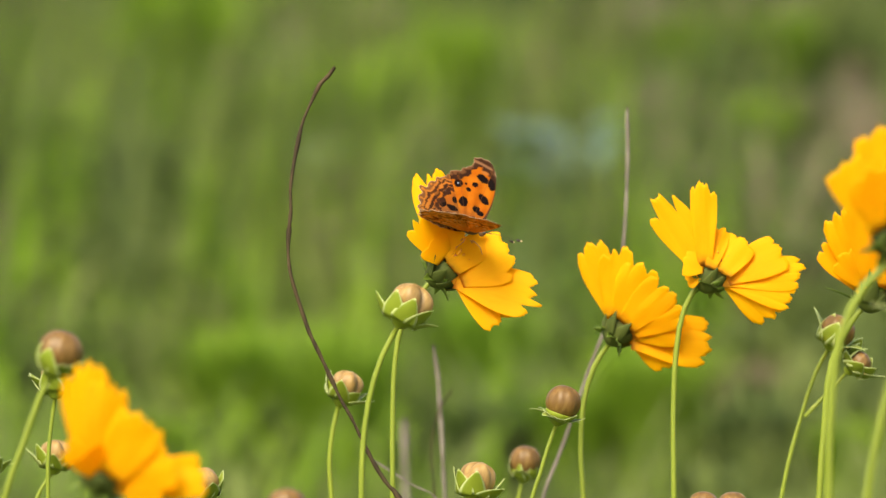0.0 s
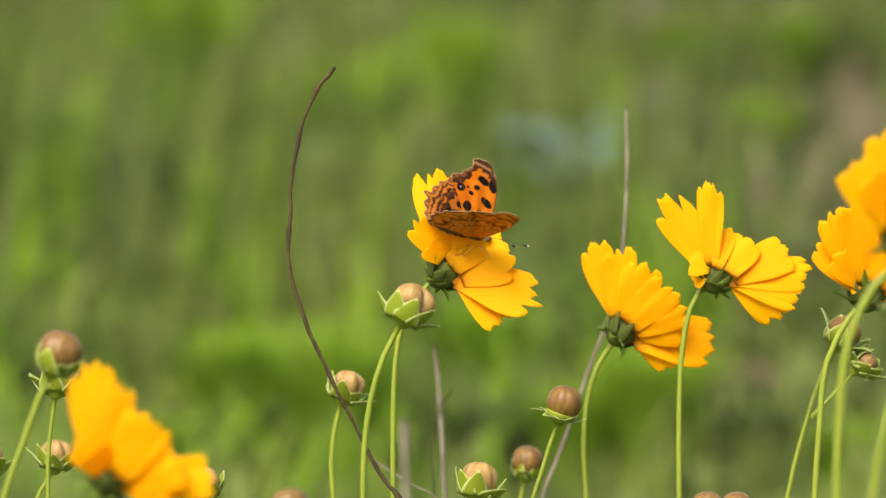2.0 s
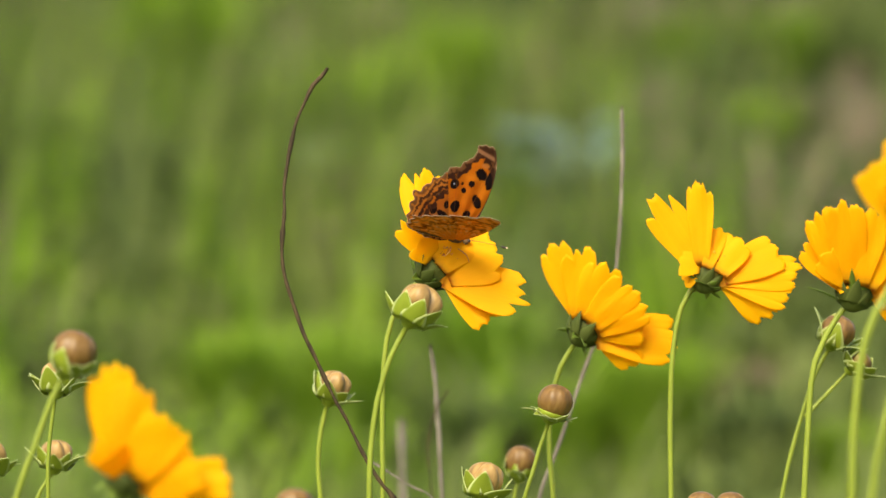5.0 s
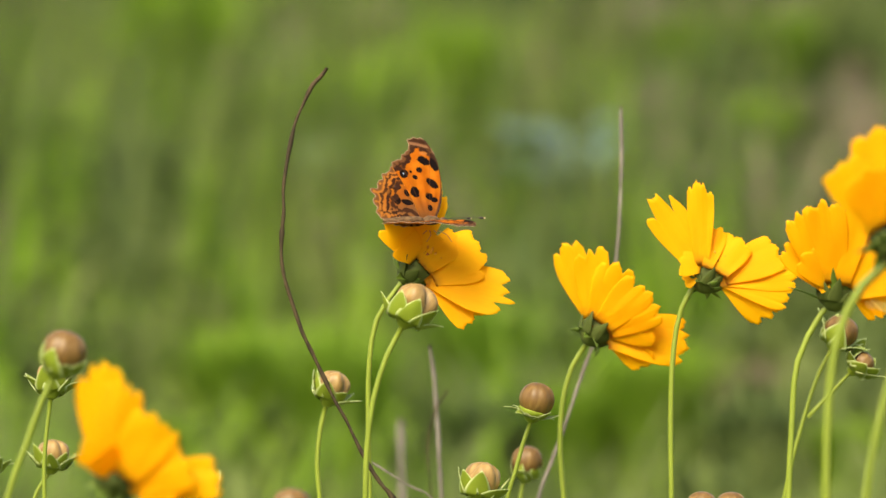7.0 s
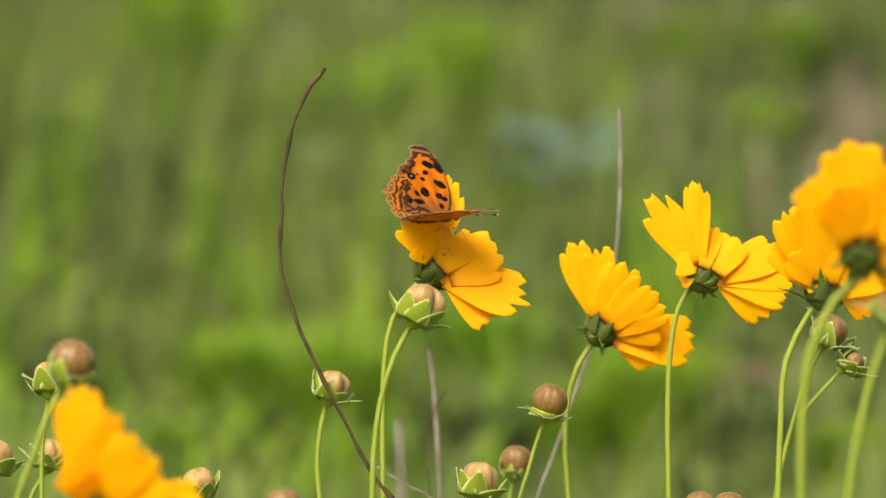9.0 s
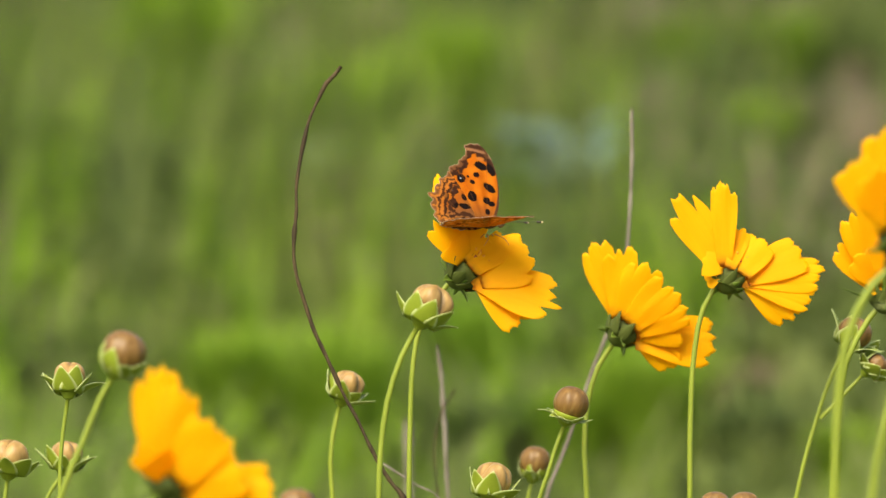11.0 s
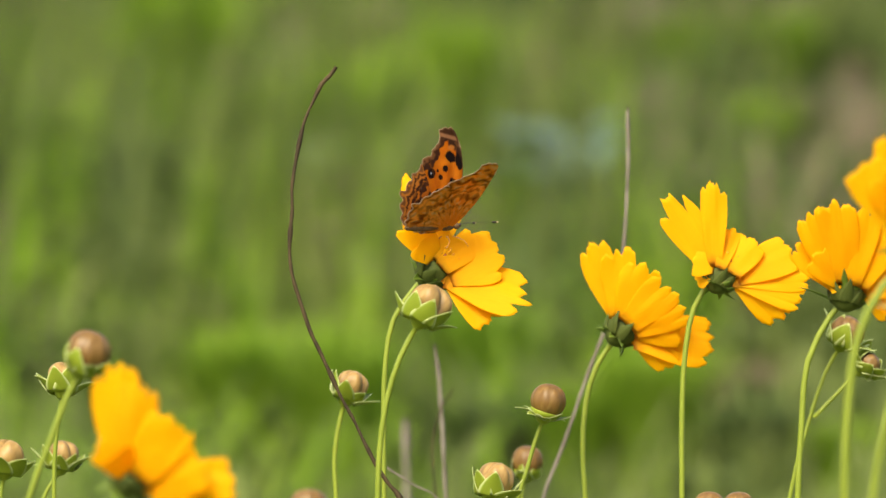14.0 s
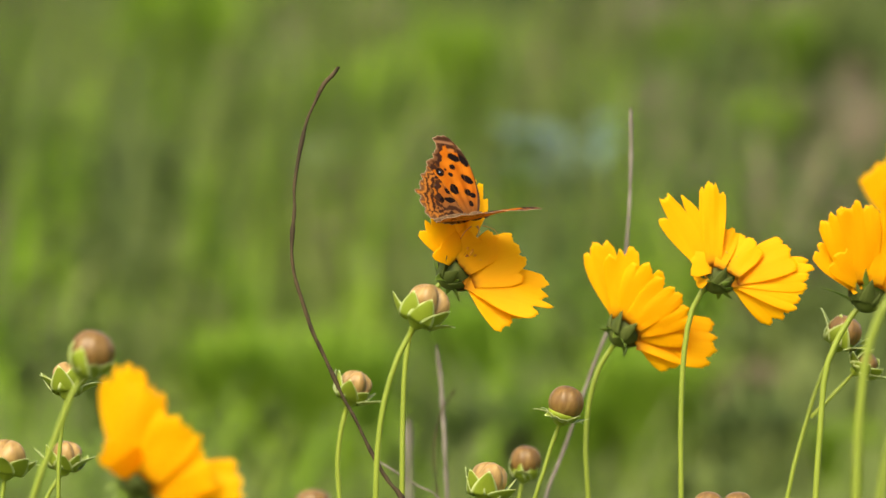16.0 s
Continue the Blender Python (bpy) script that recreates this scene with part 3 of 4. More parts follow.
add_stem(bud_v, [(-0.0025, 0.0011, 0.3164), (-0.0025, 0.0006, 0.3105), (-0.0023, 0.0000, 0.3038), (-0.0006, 0.0000, 0.1519), (0.0000, 0.0000, 0.0000)], 0.00062)
add_bud(bud_v, (-0.0025, 0.0011, 0.3164), (0.00, -0.01, 1.00), 0.00475, 13, False, 0.0, (0.7, 25.0), 0.85)
bud_w = thing("coreopsis_bud", (0.0863, -0.2544, 0.0000), "closed brown coreopsis bud with green bracts on a green stem", "flower bud", "coreopsis buds")
add_stem(bud_w, [(0.0292, 0.0036, 0.4024), (0.0254, 0.0028, 0.3927), (0.0208, 0.0012, 0.3746), (0.0185, 0.0000, 0.3608), (0.0046, 0.0000, 0.1804), (0.0000, 0.0000, 0.0000)], 0.00085)
add_bud(bud_w, (0.0292, 0.0036, 0.4024), (0.30, -0.02, 0.94), 0.00474, 14, False, 0.0, (1.0, 35.0), 0.85)
bud_x = thing("coreopsis_bud", (0.0808, 0.0432, 0.0000), "forked coreopsis stem with a large and a small brown bud", "flower bud", "coreopsis buds")
add_stem(bud_x, [(0.0374, 0.0040, 0.3655), (0.0332, 0.0033, 0.3579), (0.0284, 0.0020, 0.3432), (0.0228, 0.0000, 0.3200), (0.0057, 0.0000, 0.1600), (0.0000, 0.0000, 0.0000)], 0.00065)
add_bud(bud_x, (0.0375, 0.0040, 0.3658), (0.45, -0.02, 0.88), 0.00536, 15, False, 0.0, (1.0, 52.0), 0.85)
add_stem(bud_x, [(0.0434, 0.0034, 0.3587), (0.0375, 0.0028, 0.3524), (0.0299, 0.0021, 0.3444)], 0.0005, "branch")
add_bud(bud_x, (0.0434, 0.0034, 0.3586), (0.75, -0.15, 0.57), 0.00346, 16, False, 0.0, (1.5, 35.0), 0.9, "side_bud")
twig_a = thing("bare_twig", (0.0214, -0.0164, 0.0000), "thin dark brown twig, bent in a bow", "twig")
part("stalk", tube("stalk", [(-0.0533, 0.0111, 0.4542), (-0.0553, 0.0109, 0.4515), (-0.0576, 0.0107, 0.4492), (-0.0600, 0.0102, 0.4441), (-0.0623, 0.0098, 0.4391), (-0.0640, 0.0092, 0.4325), (-0.0653, 0.0086, 0.4259), (-0.0663, 0.0079, 0.4181), (-0.0661, 0.0074, 0.4126), (-0.0668, 0.0069, 0.4060), (-0.0670, 0.0063, 0.3993), (-0.0661, 0.0057, 0.3927), (-0.0641, 0.0051, 0.3861), (-0.0618, 0.0045, 0.3795), (-0.0606, 0.0042, 0.3762), (-0.0578, 0.0037, 0.3704), (-0.0548, 0.0032, 0.3637), (-0.0517, 0.0026, 0.3571), (-0.0483, 0.0021, 0.3513), (-0.0448, 0.0014, 0.3439), (-0.0412, 0.0008, 0.3372), (-0.0374, 0.0003, 0.3314), (-0.0345, 0.0000, 0.3278), (-0.0086, 0.0000, 0.1636), (0.0000, 0.0000, 0.0000)], lambda f: 0.00062 * (0.78 + 0.6 * f), 0.002, 9, (0.02, 0.05, 0.10, 0.19, 0.27, 0.33, 0.42, 0.52, 0.61), 0.4), TWIG, twig_a)
twig_b = thing("dry_stalk", (0.0003, 0.1325, 0.0000), "straight dry grey-brown stalk behind the flowers", "twig")
part("stalk", tube("stalk", [(0.0594, 0.0110, 0.4335), (0.0594, 0.0093, 0.4135), (0.0583, 0.0072, 0.3898), (0.0557, 0.0056, 0.3715), (0.0499, 0.0043, 0.3566), (0.0429, 0.0026, 0.3369), (0.0365, 0.0010, 0.3187), (0.0323, 0.0000, 0.3077), (0.0081, 0.0000, 0.1539), (0.0000, 0.0000, 0.0000)], lambda f: 0.00070 * (0.8 + 0.3 * f), 0.002, 9, (0.3,), 0.4), STRAW, twig_b)
twig_c = thing("dry_stalk", (0.0063, 0.1721, 0.0000), "short dry grey stalk broken off at its top", "twig")
part("stalk", tube("stalk", [(-0.0093, 0.0044, 0.3527), (-0.0078, 0.0033, 0.3396), (-0.0066, 0.0013, 0.3172), (-0.0057, 0.0000, 0.3023), (-0.0014, 0.0000, 0.1511), (0.0000, 0.0000, 0.0000)], lambda f: 0.00090 * (0.75 + 0.6 * f), 0.002, 9, (), 0.4), STRAW, twig_c)
twig_d = thing("dry_stalk", (0.0099, 0.1521, 0.0000), "thin crooked brown stalk", "twig")
part("stalk", tube("stalk", [(-0.0070, 0.0032, 0.3401), (-0.0118, 0.0025, 0.3318), (-0.0137, 0.0016, 0.3216), (-0.0129, 0.0005, 0.3087), (-0.0122, 0.0000, 0.3032), (-0.0030, 0.0000, 0.1516), (0.0000, 0.0000, 0.0000)], lambda f: 0.00032 * (0.75 + 0.6 * f), 0.002, 9, (0.2,), 0.4), TWIG, twig_d)
twig_e = thing("dry_stalk", (-0.0107, 0.4400, 0.0000), "pale dry stalk stub", "twig")
part("stalk", tube("stalk", [(-0.0043, 0.0027, 0.2959), (-0.0041, 0.0013, 0.2808), (-0.0034, 0.0000, 0.2656), (-0.0009, 0.0000, 0.1328), (0.0000, 0.0000, 0.0000)], lambda f: 0.00180 * (0.75 + 0.6 * f), 0.002, 9, (), 0.4), STRAW, twig_e)
twig_f = thing("dry_stalk", (0.0307, 0.0927, 0.0000), "pale thin fallen stalk", "twig")
part("stalk", tube("stalk", [(-0.0537, 0.0011, 0.3253), (-0.0457, 0.0007, 0.3203), (-0.0394, 0.0003, 0.3164), (-0.0328, 0.0000, 0.3125), (-0.0082, 0.0000, 0.1562), (0.0000, 0.0000, 0.0000)], lambda f: 0.00045 * (0.75 + 0.6 * f), 0.002, 9, (0.3,), 0.4), STRAW, twig_f)

# ---- butterfly ----
def catmull(pts, n):
    p = [Vector((*a, 0)) for a in pts]
    return [(v.x, v.y) for v in spline(p, n)]


# outlines in millimetres: x forward along the body, y outward from the hinge
FORE = [(1.4, 0.2), (4.2, 4.5), (6.2, 12.0), (6.6, 20.0), (5.6, 25.6), (4.5, 27.6), (1.6, 28.0), (-0.7, 27.4), (-0.8, 25.3), (-2.2, 23.2), (-3.8, 22.1),
        (-5.0, 20.3), (-6.8, 20.1), (-7.9, 18.6), (-6.5, 14.5), (-4.2, 8.0), (-2.0, 1.0)]
HIND = [(0.0, 0.3), (-1.6, 7.0), (-4.8, 14.0), (-7.0, 18.2), (-8.6, 17.8), (-9.6, 16.2), (-11.4, 15.8), (-12.2, 13.8), (-13.7, 13.2), (-14.0, 11.4),
        (-16.6, 10.9), (-15.4, 8.5), (-16.4, 7.1), (-15.4, 5.5), (-15.9, 3.6), (-14.2, 1.6), (-10.0, -0.4), (-4.0, -0.9)]
# dark spots on the upper side: x, y, half length, half width, turn
SPOTS_FORE = [(-2.7, 9.6, 1.35, 1.7, 0), (-1.6, 14.5, 0.75, 0.8, 0), (0.2, 16.8, 0.85, 0.95, 0), (-2.6, 16.3, 0.45, 0.45, 0), (3.3, 12.2, 2.1, 1.15, -50), (1.4, 8.2, 1.1, 1.1, 0),
              (2.8, 7.0, 1.05, 0.75, 0), (1.0, 4.6, 0.7, 0.9, 0), (2.4, 20.0, 2.0, 1.4, -20), (5.3, 18.6, 1.1, 2.4, 8), (4.6, 24.0, 2.2, 1.3, -35), (-4.9, 15.6, 1.25, 1.45, 0)]
SPOTS_HIND = [(-8.3, 11.6, 1.4, 1.25, 0), (-5.4, 9.4, 0.8, 1.1, 20), (-5.8, 6.6, 1.7, 0.85, -15), (-8.9, 7.4, 1.1, 1.5, 20), (-11.2, 10.2, 0.9, 1.0, 0), (-10.6, 13.6, 0.8, 0.9, 0)]


EYESPOTS = ((-4.9, 15.6), (-8.3, 11.6))


def blend(a, b, f):
    f = max(0.0, min(1.0, f))
    return tuple(x + (y - x) * f for x, y in zip(a, b))


def saw(v):
    return abs((v % 1.0) * 2 - 1)


def upper_color(x, y, e, s, spots, hind):
    """Upper side: orange with dark spots, a brown border of chevrons and a pale rim. e: millimetres from the outer edge, s: along it."""
    n = noise.noise(Vector((x, y, 3)) * 0.35)
    c = blend((0.46, 0.115, 0.004), (0.57, 0.175, 0.007), n + 0.4)
    r = math.hypot(x + 1, y)
    c = blend(c, (0.17, 0.07, 0.02), (1.4 - r / 11.0) if hind else (1.2 - r / 8.0))
    if hind:
        c = blend(c, (0.20, 0.09, 0.03), (7.0 - y) / 4.0)
    for sx, sy, ra, rb, turn in spots:
        t = radians(turn)
        dx, dy = x - sx, y - sy
        q = math.hypot((dx * math.cos(t) + dy * math.sin(t)) / ra, (dy * math.cos(t) - dx * math.sin(t)) / rb)
        q = q * 1.12 + 0.25 * noise.noise(Vector((x, y, 9)) * 1.1)
        c = blend((0.010, 0.006, 0.005), c, (q - 1.1) / 0.14)
        if (sx, sy) in EYESPOTS:
            c = blend((0.45, 0.5, 0.6), c, (math.hypot(dx + 0.2, dy - 0.1) - 0.16) / 0.12)
    tri = saw(s / 2.9)
    wob = 0.45 * noise.noise(Vector((x, y, 1)) * 0.7)
    patchy = 0.5 + 1.3 * noise.noise(Vector((x * 0.55, y * 0.55, 21)))
    if hind:
        d = e + 1.5 * tri + wob
        c = blend(c, (0.50, 0.18, 0.025), (4.6 - e) / 2.6)
        for at, wide, tone in ((6.1, 0.75, 0.95), (4.3, 0.50, 1.0), (2.7, 0.42, 0.95)):
            k = max(0.0, min(1.0, (wide * (0.6 + 0.7 * patchy) - abs(d - at)) / 0.22 + 0.5))
            c = blend(c, (0.045, 0.018, 0.009), tone * k)
        c = blend((0.17, 0.07, 0.022), c, (d - 1.4) / 0.4)
    else:
        d = e + 1.1 * tri + wob
        c = blend(c, (0.04, 0.016, 0.008), min((d - 1.3) / 0.3, (2.7 + 1.4 * patchy - d) / 0.4))
        c = blend((0.16, 0.065, 0.022), c, (d - 1.5) / 0.4)
        apex = (y - 23.4 + 3.4 * noise.noise(Vector((x, y, 4)) * 0.55)) / 1.0
        c = blend(c, (0.05, 0.02, 0.009), 0.95 * max(0.0, min(1.0, apex)))
        c = blend((0.48, 0.17, 0.03), c, (math.hypot((x - 3.0) / 1.3, (y - 22.6) / 0.7) - 0.7) / 0.5)
        c = blend((0.30, 0.14, 0.06), c, (abs(y - 26.2 + 0.25 * x) - 0.35) / 0.35)
        c = blend((0.07, 0.035, 0.018), c, (6.9 - 0.02 * (y - 17) ** 2 - x - 0.35) / 0.35)
    vein = abs(math.sin(math.atan2(y + 1.0, x + (3.0 if hind else 0.5)) * 7.0))
    c = blend((0.20, 0.075, 0.016), c, vein / 0.10 + 0.45)
    c = blend((0.24, 0.12, 0.05), c, (e - 0.30 - 0.3 * wob) / 0.25)
    return blend((0.55, 0.42, 0.27), c, (e - 0.05) / 0.12)


def under_color(x, y, e, s):
    """Underside: orange-brown with broken dark bands across the wing and ochre streaks along it, and a painted glow at
    the root.
    """
    r = math.hypot(x, y)
    a = math.atan2(y, -x)
    n = noise.noise(Vector((x, y, 5)) * 0.3)
    fine = noise.noise(Vector((r * 0.55, a * 11.0, 2)))
    c = blend((0.86, 0.28, 0.02), (0.95, 0.40, 0.05), 0.5 + n)
    c = blend(c, (0.82, 0.46, 0.13), (fine - 0.10) * 2.6)
    c = blend(c, (0.30, 0.085, 0.012), (-fine - 0.16) * 2.6)
    for at, wide, dark in ((6.0, 0.4, 0.5), (8.6, 0.5, 0.7), (12.0, 0.9, 0.95), (14.6, 0.45, 0.85), (17.0, 0.5, 0.9), (19.6, 0.55, 0.95), (22.6, 0.7, 1.0)):
        q = abs(r - at - 1.5 * n - 1.1 * saw(a * 4.2 + at))
        k = dark * max(0.0, min(1.0, (wide - q) / 0.5 + 0.5)) * max(0.0, min(1.0, 0.75 + 1.6 * noise.noise(Vector((at, a * 5.0, 8)))))
        c = blend(c, (0.15, 0.036, 0.006), 0.85 * k)
    # glow of light through the wing near its root, painted as brighter orange
    c = blend(c, (0.88, 0.27, 0.015), 1.2 - r / 8.0)
    c = blend((0.26, 0.095, 0.024), c, (e - 0.8 * saw(s / 2.3)) / 1.6 + 0.35)
    return blend((0.66, 0.48, 0.30), c, (e - 0.25) / 0.25)


def wing_mesh(name, outline, spots, center, mirror, lift, margin):
    """A wing as a closed shell with its pattern as a point colour. margin: the stretch of the outline that has the scalloped border."""
    line = catmull(outline + outline[:1], 0.26)[:-1]
    rings = 60
    n = len(line)
    cx, cy = center
    steps = [0.0]
    for a, b in zip(line, line[1:]):
        steps.append(steps[-1] + math.hypot(b[0] - a[0], b[1] - a[1]))
    grow = [0.45 * saw(q / 2.3) if margin(*p) else 0.0 for p, q in zip(line, steps)]
    line = [(x + (x - cx) / math.hypot(x - cx, y - cy) * g, y + (y - cy) / math.hypot(x - cx, y - cy) * g) for (x, y), g in zip(line, grow)]
    edge = [p for p in line if margin(*p)]
    along = [q for p, q in zip(line, steps) if margin(*p)]
    ex, ey = np.array([p[0] for p in edge]), np.array([p[1] for p in edge])
    verts, cols, faces = [], [], []
    sgn = -1 if mirror else 1
    for side in (1, -1):
        for k in range(rings + 1):
            f = (k / rings) ** 0.8
            for (px, py) in line:
                x, y = cx + (px - cx) * f, cy + (py - cy) * f
                gap = np.hypot(ex - x, ey - y)
                k_near = int(np.argmin(gap))
                e, s = float(gap[k_near]), along[k_near]
                camber = 0.9 * math.sin(min(1, max(0, y) / 28) * math.pi) + 0.10 * math.sin(math.atan2(y + 3, x + 0.5) * 26) * min(1, y / 8)
                z = lift + 1.3 * camber + side * 0.045
                verts.append((x / 1000, sgn * y * 1.06 / 1000, z / 1000))
                cols.append(upper_color(x, y, e, s, spots, margin(-16, 8)) if side > 0 else under_color(x, y, e, s))
    o = (rings + 1) * n
    for k in range(rings):
        for j in range(n):
            a, b, c, d = k * n + j, k * n + (j + 1) % n, (k + 1) * n + (j + 1) % n, (k + 1) * n + j
            faces.append((a, d, c, b))
            faces.append((o + a, o + b, o + c, o + d))
    for j in range(n):
        a, b = rings * n + j, rings * n + (j + 1) % n
        faces.append((a, b, o + b, o + a))
    me = from_lists(name, verts, faces)
    at = me.attributes.new("pattern", "FLOAT_COLOR", "POINT")
    flat = np.ones((len(cols), 4), dtype=np.float32)
    flat[:, :3] = cols
    at.data.foreach_set("color", flat.ravel())
    return me


def make_butterfly():
    b = thing("butterfly", (0, 0, 0), "orange butterfly with black spots and ragged wings on a yellow flower", "butterfly")
    prof = [(0.0002, -0.0150), (0.0006, -0.0142), (0.0011, -0.011), (0.0013, -0.007), (0.0011, -0.0035), (0.0008, -0.0026)]
    spin = pose(0, 0, 0, 0, 90, 0)
    me = lathe("abdomen", prof, 18, lambda a, s: (1 + 0.05 * math.sin(s * 40), 0))
    me.transform(pose(0, 0, 0.0009) @ spin)
    part("abdomen", me, BODY, b, "slim brown banded abdomen")
    me = ball("thorax", 0.0015, 1.9, 0.95, 0.95)
    me.transform(pose(0.0002, 0, 0.0008))
    part("thorax", me, BODY, b, "furry brown thorax")
    me = ball("head", 0.0010)
    me.transform(pose(0.0040, 0, 0.0007))
    head = part("head", me, BODY, b)
    for s in (1, -1):
        me = ball("eye", 0.00055)
        me.transform(pose(0.0046, 0.0007 * s, 0.0009))
        part("eye", me, DARK, head)
        me = tube("antenna", [(0.005, 0.0005 * s, 0.0012), (0.009, 0.0026 * s, 0.0014), (0.0140, 0.0050 * s, 0.0012)], lambda f: 0.00006, 0.001, 6)
        ant = part("antenna", me, DARK, b, "thin dark antenna")
        me = ball("club", 0.00038, 2.2, 1, 1, 6)
        me.transform(pose(0.0142, 0.0051 * s, 0.0012, 0, 2, 26 * s))
        part("club", me, DARK, ant, "dark antenna club")
        me = ball("tip", 0.00026, 1.3, 1, 1, 6)
        me.transform(pose(0.0150, 0.0055 * s, 0.0012))
        part("tip", me, PALE, ant, "pale antenna tip")
        for lx, tx in ((0.0016, 0.0050), (-0.0008, -0.0030)):
            me = tube("leg", [(lx, 0.0012 * s, -0.0022), ((lx + tx) / 2 + 0.0005, 0.0036 * s, -0.0036), (tx, 0.0040 * s, -0.0056)], lambda f: 0.00014 * (1.2 - 0.5 * f), 0.0012, 6)
            part("leg", me, LEG, b)
    outer = {"forewing": lambda x, y: y > 18.5 and x < 4.5 or x > 6.0 and y > 22, "hindwing": lambda x, y: x < -7.2}
    wings = []
    for mirror in (False, True):
        for nm, line, spots, c, lift in (("forewing", FORE, SPOTS_FORE, (1.0, 8.0), 0.10), ("hindwing", HIND, SPOTS_HIND, (-6.0, 6.0), -0.12)):
            w = part(nm, wing_mesh(nm, line, spots, c, mirror, lift, outer[nm]), WING, b, "orange wing with black spots, brown beneath")
            wings.append((w, mirror))
    return b, wings


butterfly, butterfly_wings = make_butterfly()


# ---- ground and meadow ----
def rise(x, y):
    """Height of the ground: level round the flowers, a low bank behind."""
    k = max(0.0, min(1.0, (y - 4.0) / 9.0))
    far = max(0.0, y - 13.0)
    return 0.75 * k * k * (3 - 2 * k) + 0.02 * noise.noise(Vector((x * 0.8, y * 0.8, 0))) + 0.01 * min(far, 60)


def make_ground():
    k = Mat("meadow_soil", 0.9, 0.2)
    n = k.noise(2.2, 5)
    fine = k.noise(40, 4)
    c = k.mix(fine, k.ramp(n, (0.3, (0.075, 0.105, 0.018)), (0.5, (0.10, 0.13, 0.025)), (0.72, (0.13, 0.135, 0.04))), (0.07, 0.09, 0.018))
    k.color(c).bump(fine, 0.8, 0.02)
    xs = sorted({s * d for s in (-1, 1) for d in [0.4 * i for i in range(21)] + [10, 14, 20, 40, 90, 300, 1500]})
    ys = [-1500, -300, -80, -20, -8] + [-4 + 0.4 * i for i in range(51)] + [18, 22, 30, 50, 80, 200, 600, 1500]
    verts = [(x, y, rise(x, y)) for y in ys for x in xs]
    w = len(xs)
    faces = [(j * w + i, j * w + i + 1, (j + 1) * w + i + 1, (j + 1) * w + i) for j in range(len(ys) - 1) for i in range(w - 1)]
    g = new("ground", from_lists("ground", verts, faces))
    g.data.materials.append(k.m)
    tagged(g, "meadow soil covered with low green growth", "ground", kind="structure")


def blade_field(name, label, spots, material, seed):
    """Grass as joined blades. spots: x, y, radius, count, height, lean, width."""
    rng = np.random.default_rng(seed)
    verts, faces = [], []
    for cx, cy, rad, count, height, lean, width in spots:
        ang, rr = rng.uniform(0, 2 * np.pi, count), rad * np.sqrt(rng.uniform(0, 1, count))
        for a, r in zip(ang, rr):
            x, y = cx + r * math.cos(a), cy + r * math.sin(a)
            h = height * rng.uniform(0.55, 1.1)
            d = rng.uniform(0, 2 * np.pi)
            b = lean * h * rng.uniform(0.2, 1.2)
            w = width * rng.uniform(0.7, 1.3)
            px, py = -math.sin(d) * w, math.cos(d) * w
            ox, oy = math.cos(d) * b, math.sin(d) * b
            z = rise(x, y) - 0.01
            i = len(verts)
            for f, q in ((0, 0.8), (0.4, 1.0), (0.75, 0.7)):
                s = f * f
                zz = z + h * f * (1 - 0.12 * s * lean)
                verts += [(x + ox * s - px * q, y + oy * s - py * q, zz), (x + ox * s + px * q, y + oy * s + py * q, zz)]
            verts.append((x + ox, y + oy, z + h * (1 - 0.2 * lean)))
            faces += [(i, i + 1, i + 3, i + 2), (i + 2, i + 3, i + 5, i + 4), (i + 4, i + 5, i + 6)]
    ob = new(name, from_lists(name, verts, faces))
    ob.data.materials.append(material)
    return tagged(ob, label, "grass", kind="stuff")


def grass_material(name, a, b, c, tr=0.35):
    k = Mat(name, 0.7, 0.08)
    col = k.ramp(k.island(), (0.0, a), (0.5, b), (1.0, c))
    patch = k.ramp(k.noise(4.5, 2), (0.36, (1.10, 1.06, 1.0)), (0.62, (0.80, 0.84, 0.88)))
    col = k.mix(1.0, col, patch, "MULTIPLY")
    return k.color(col, tr).m


GREEN = grass_material("grass_green", (0.103, 0.139, 0.029), (0.134, 0.169, 0.041), (0.170, 0.200, 0.062))
LIME = grass_material("grass_lime", (0.160, 0.272, 0.014), (0.205, 0.32, 0.022), (0.255, 0.355, 0.038))
DEEP = grass_material("herb_deep_green", (0.060, 0.095, 0.024), (0.082, 0.122, 0.034), (0.108, 0.150, 0.046))
SAGE = grass_material("herb_sage", (0.14, 0.185, 0.06), (0.175, 0.22, 0.08), (0.22, 0.26, 0.11), 0.2)
DRY = grass_material("grass_dry", (0.13, 0.10, 0.062), (0.18, 0.14, 0.092), (0.235, 0.19, 0.13), 0.15)
GLAUCOUS = grass_material("leaf_glaucous", (0.075, 0.118, 0.095), (0.095, 0.14, 0.115), (0.115, 0.163, 0.138), 0.15)


def scatter(seed, n, x0, x1, y0, y1, rad, count, height, lean, width):
    rng = np.random.default_rng(seed)
    return [(rng.uniform(x0, x1), rng.uniform(y0, y1), rad, count, height * rng.uniform(0.7, 1.2), lean, width) for _ in range(n)]


def tufts(places, lean, width):
    """Rows for blade_field from x, y, radius, count and height."""
    return [(x, y, rad, count, height, lean, width) for x, y, rad, count, height in places]


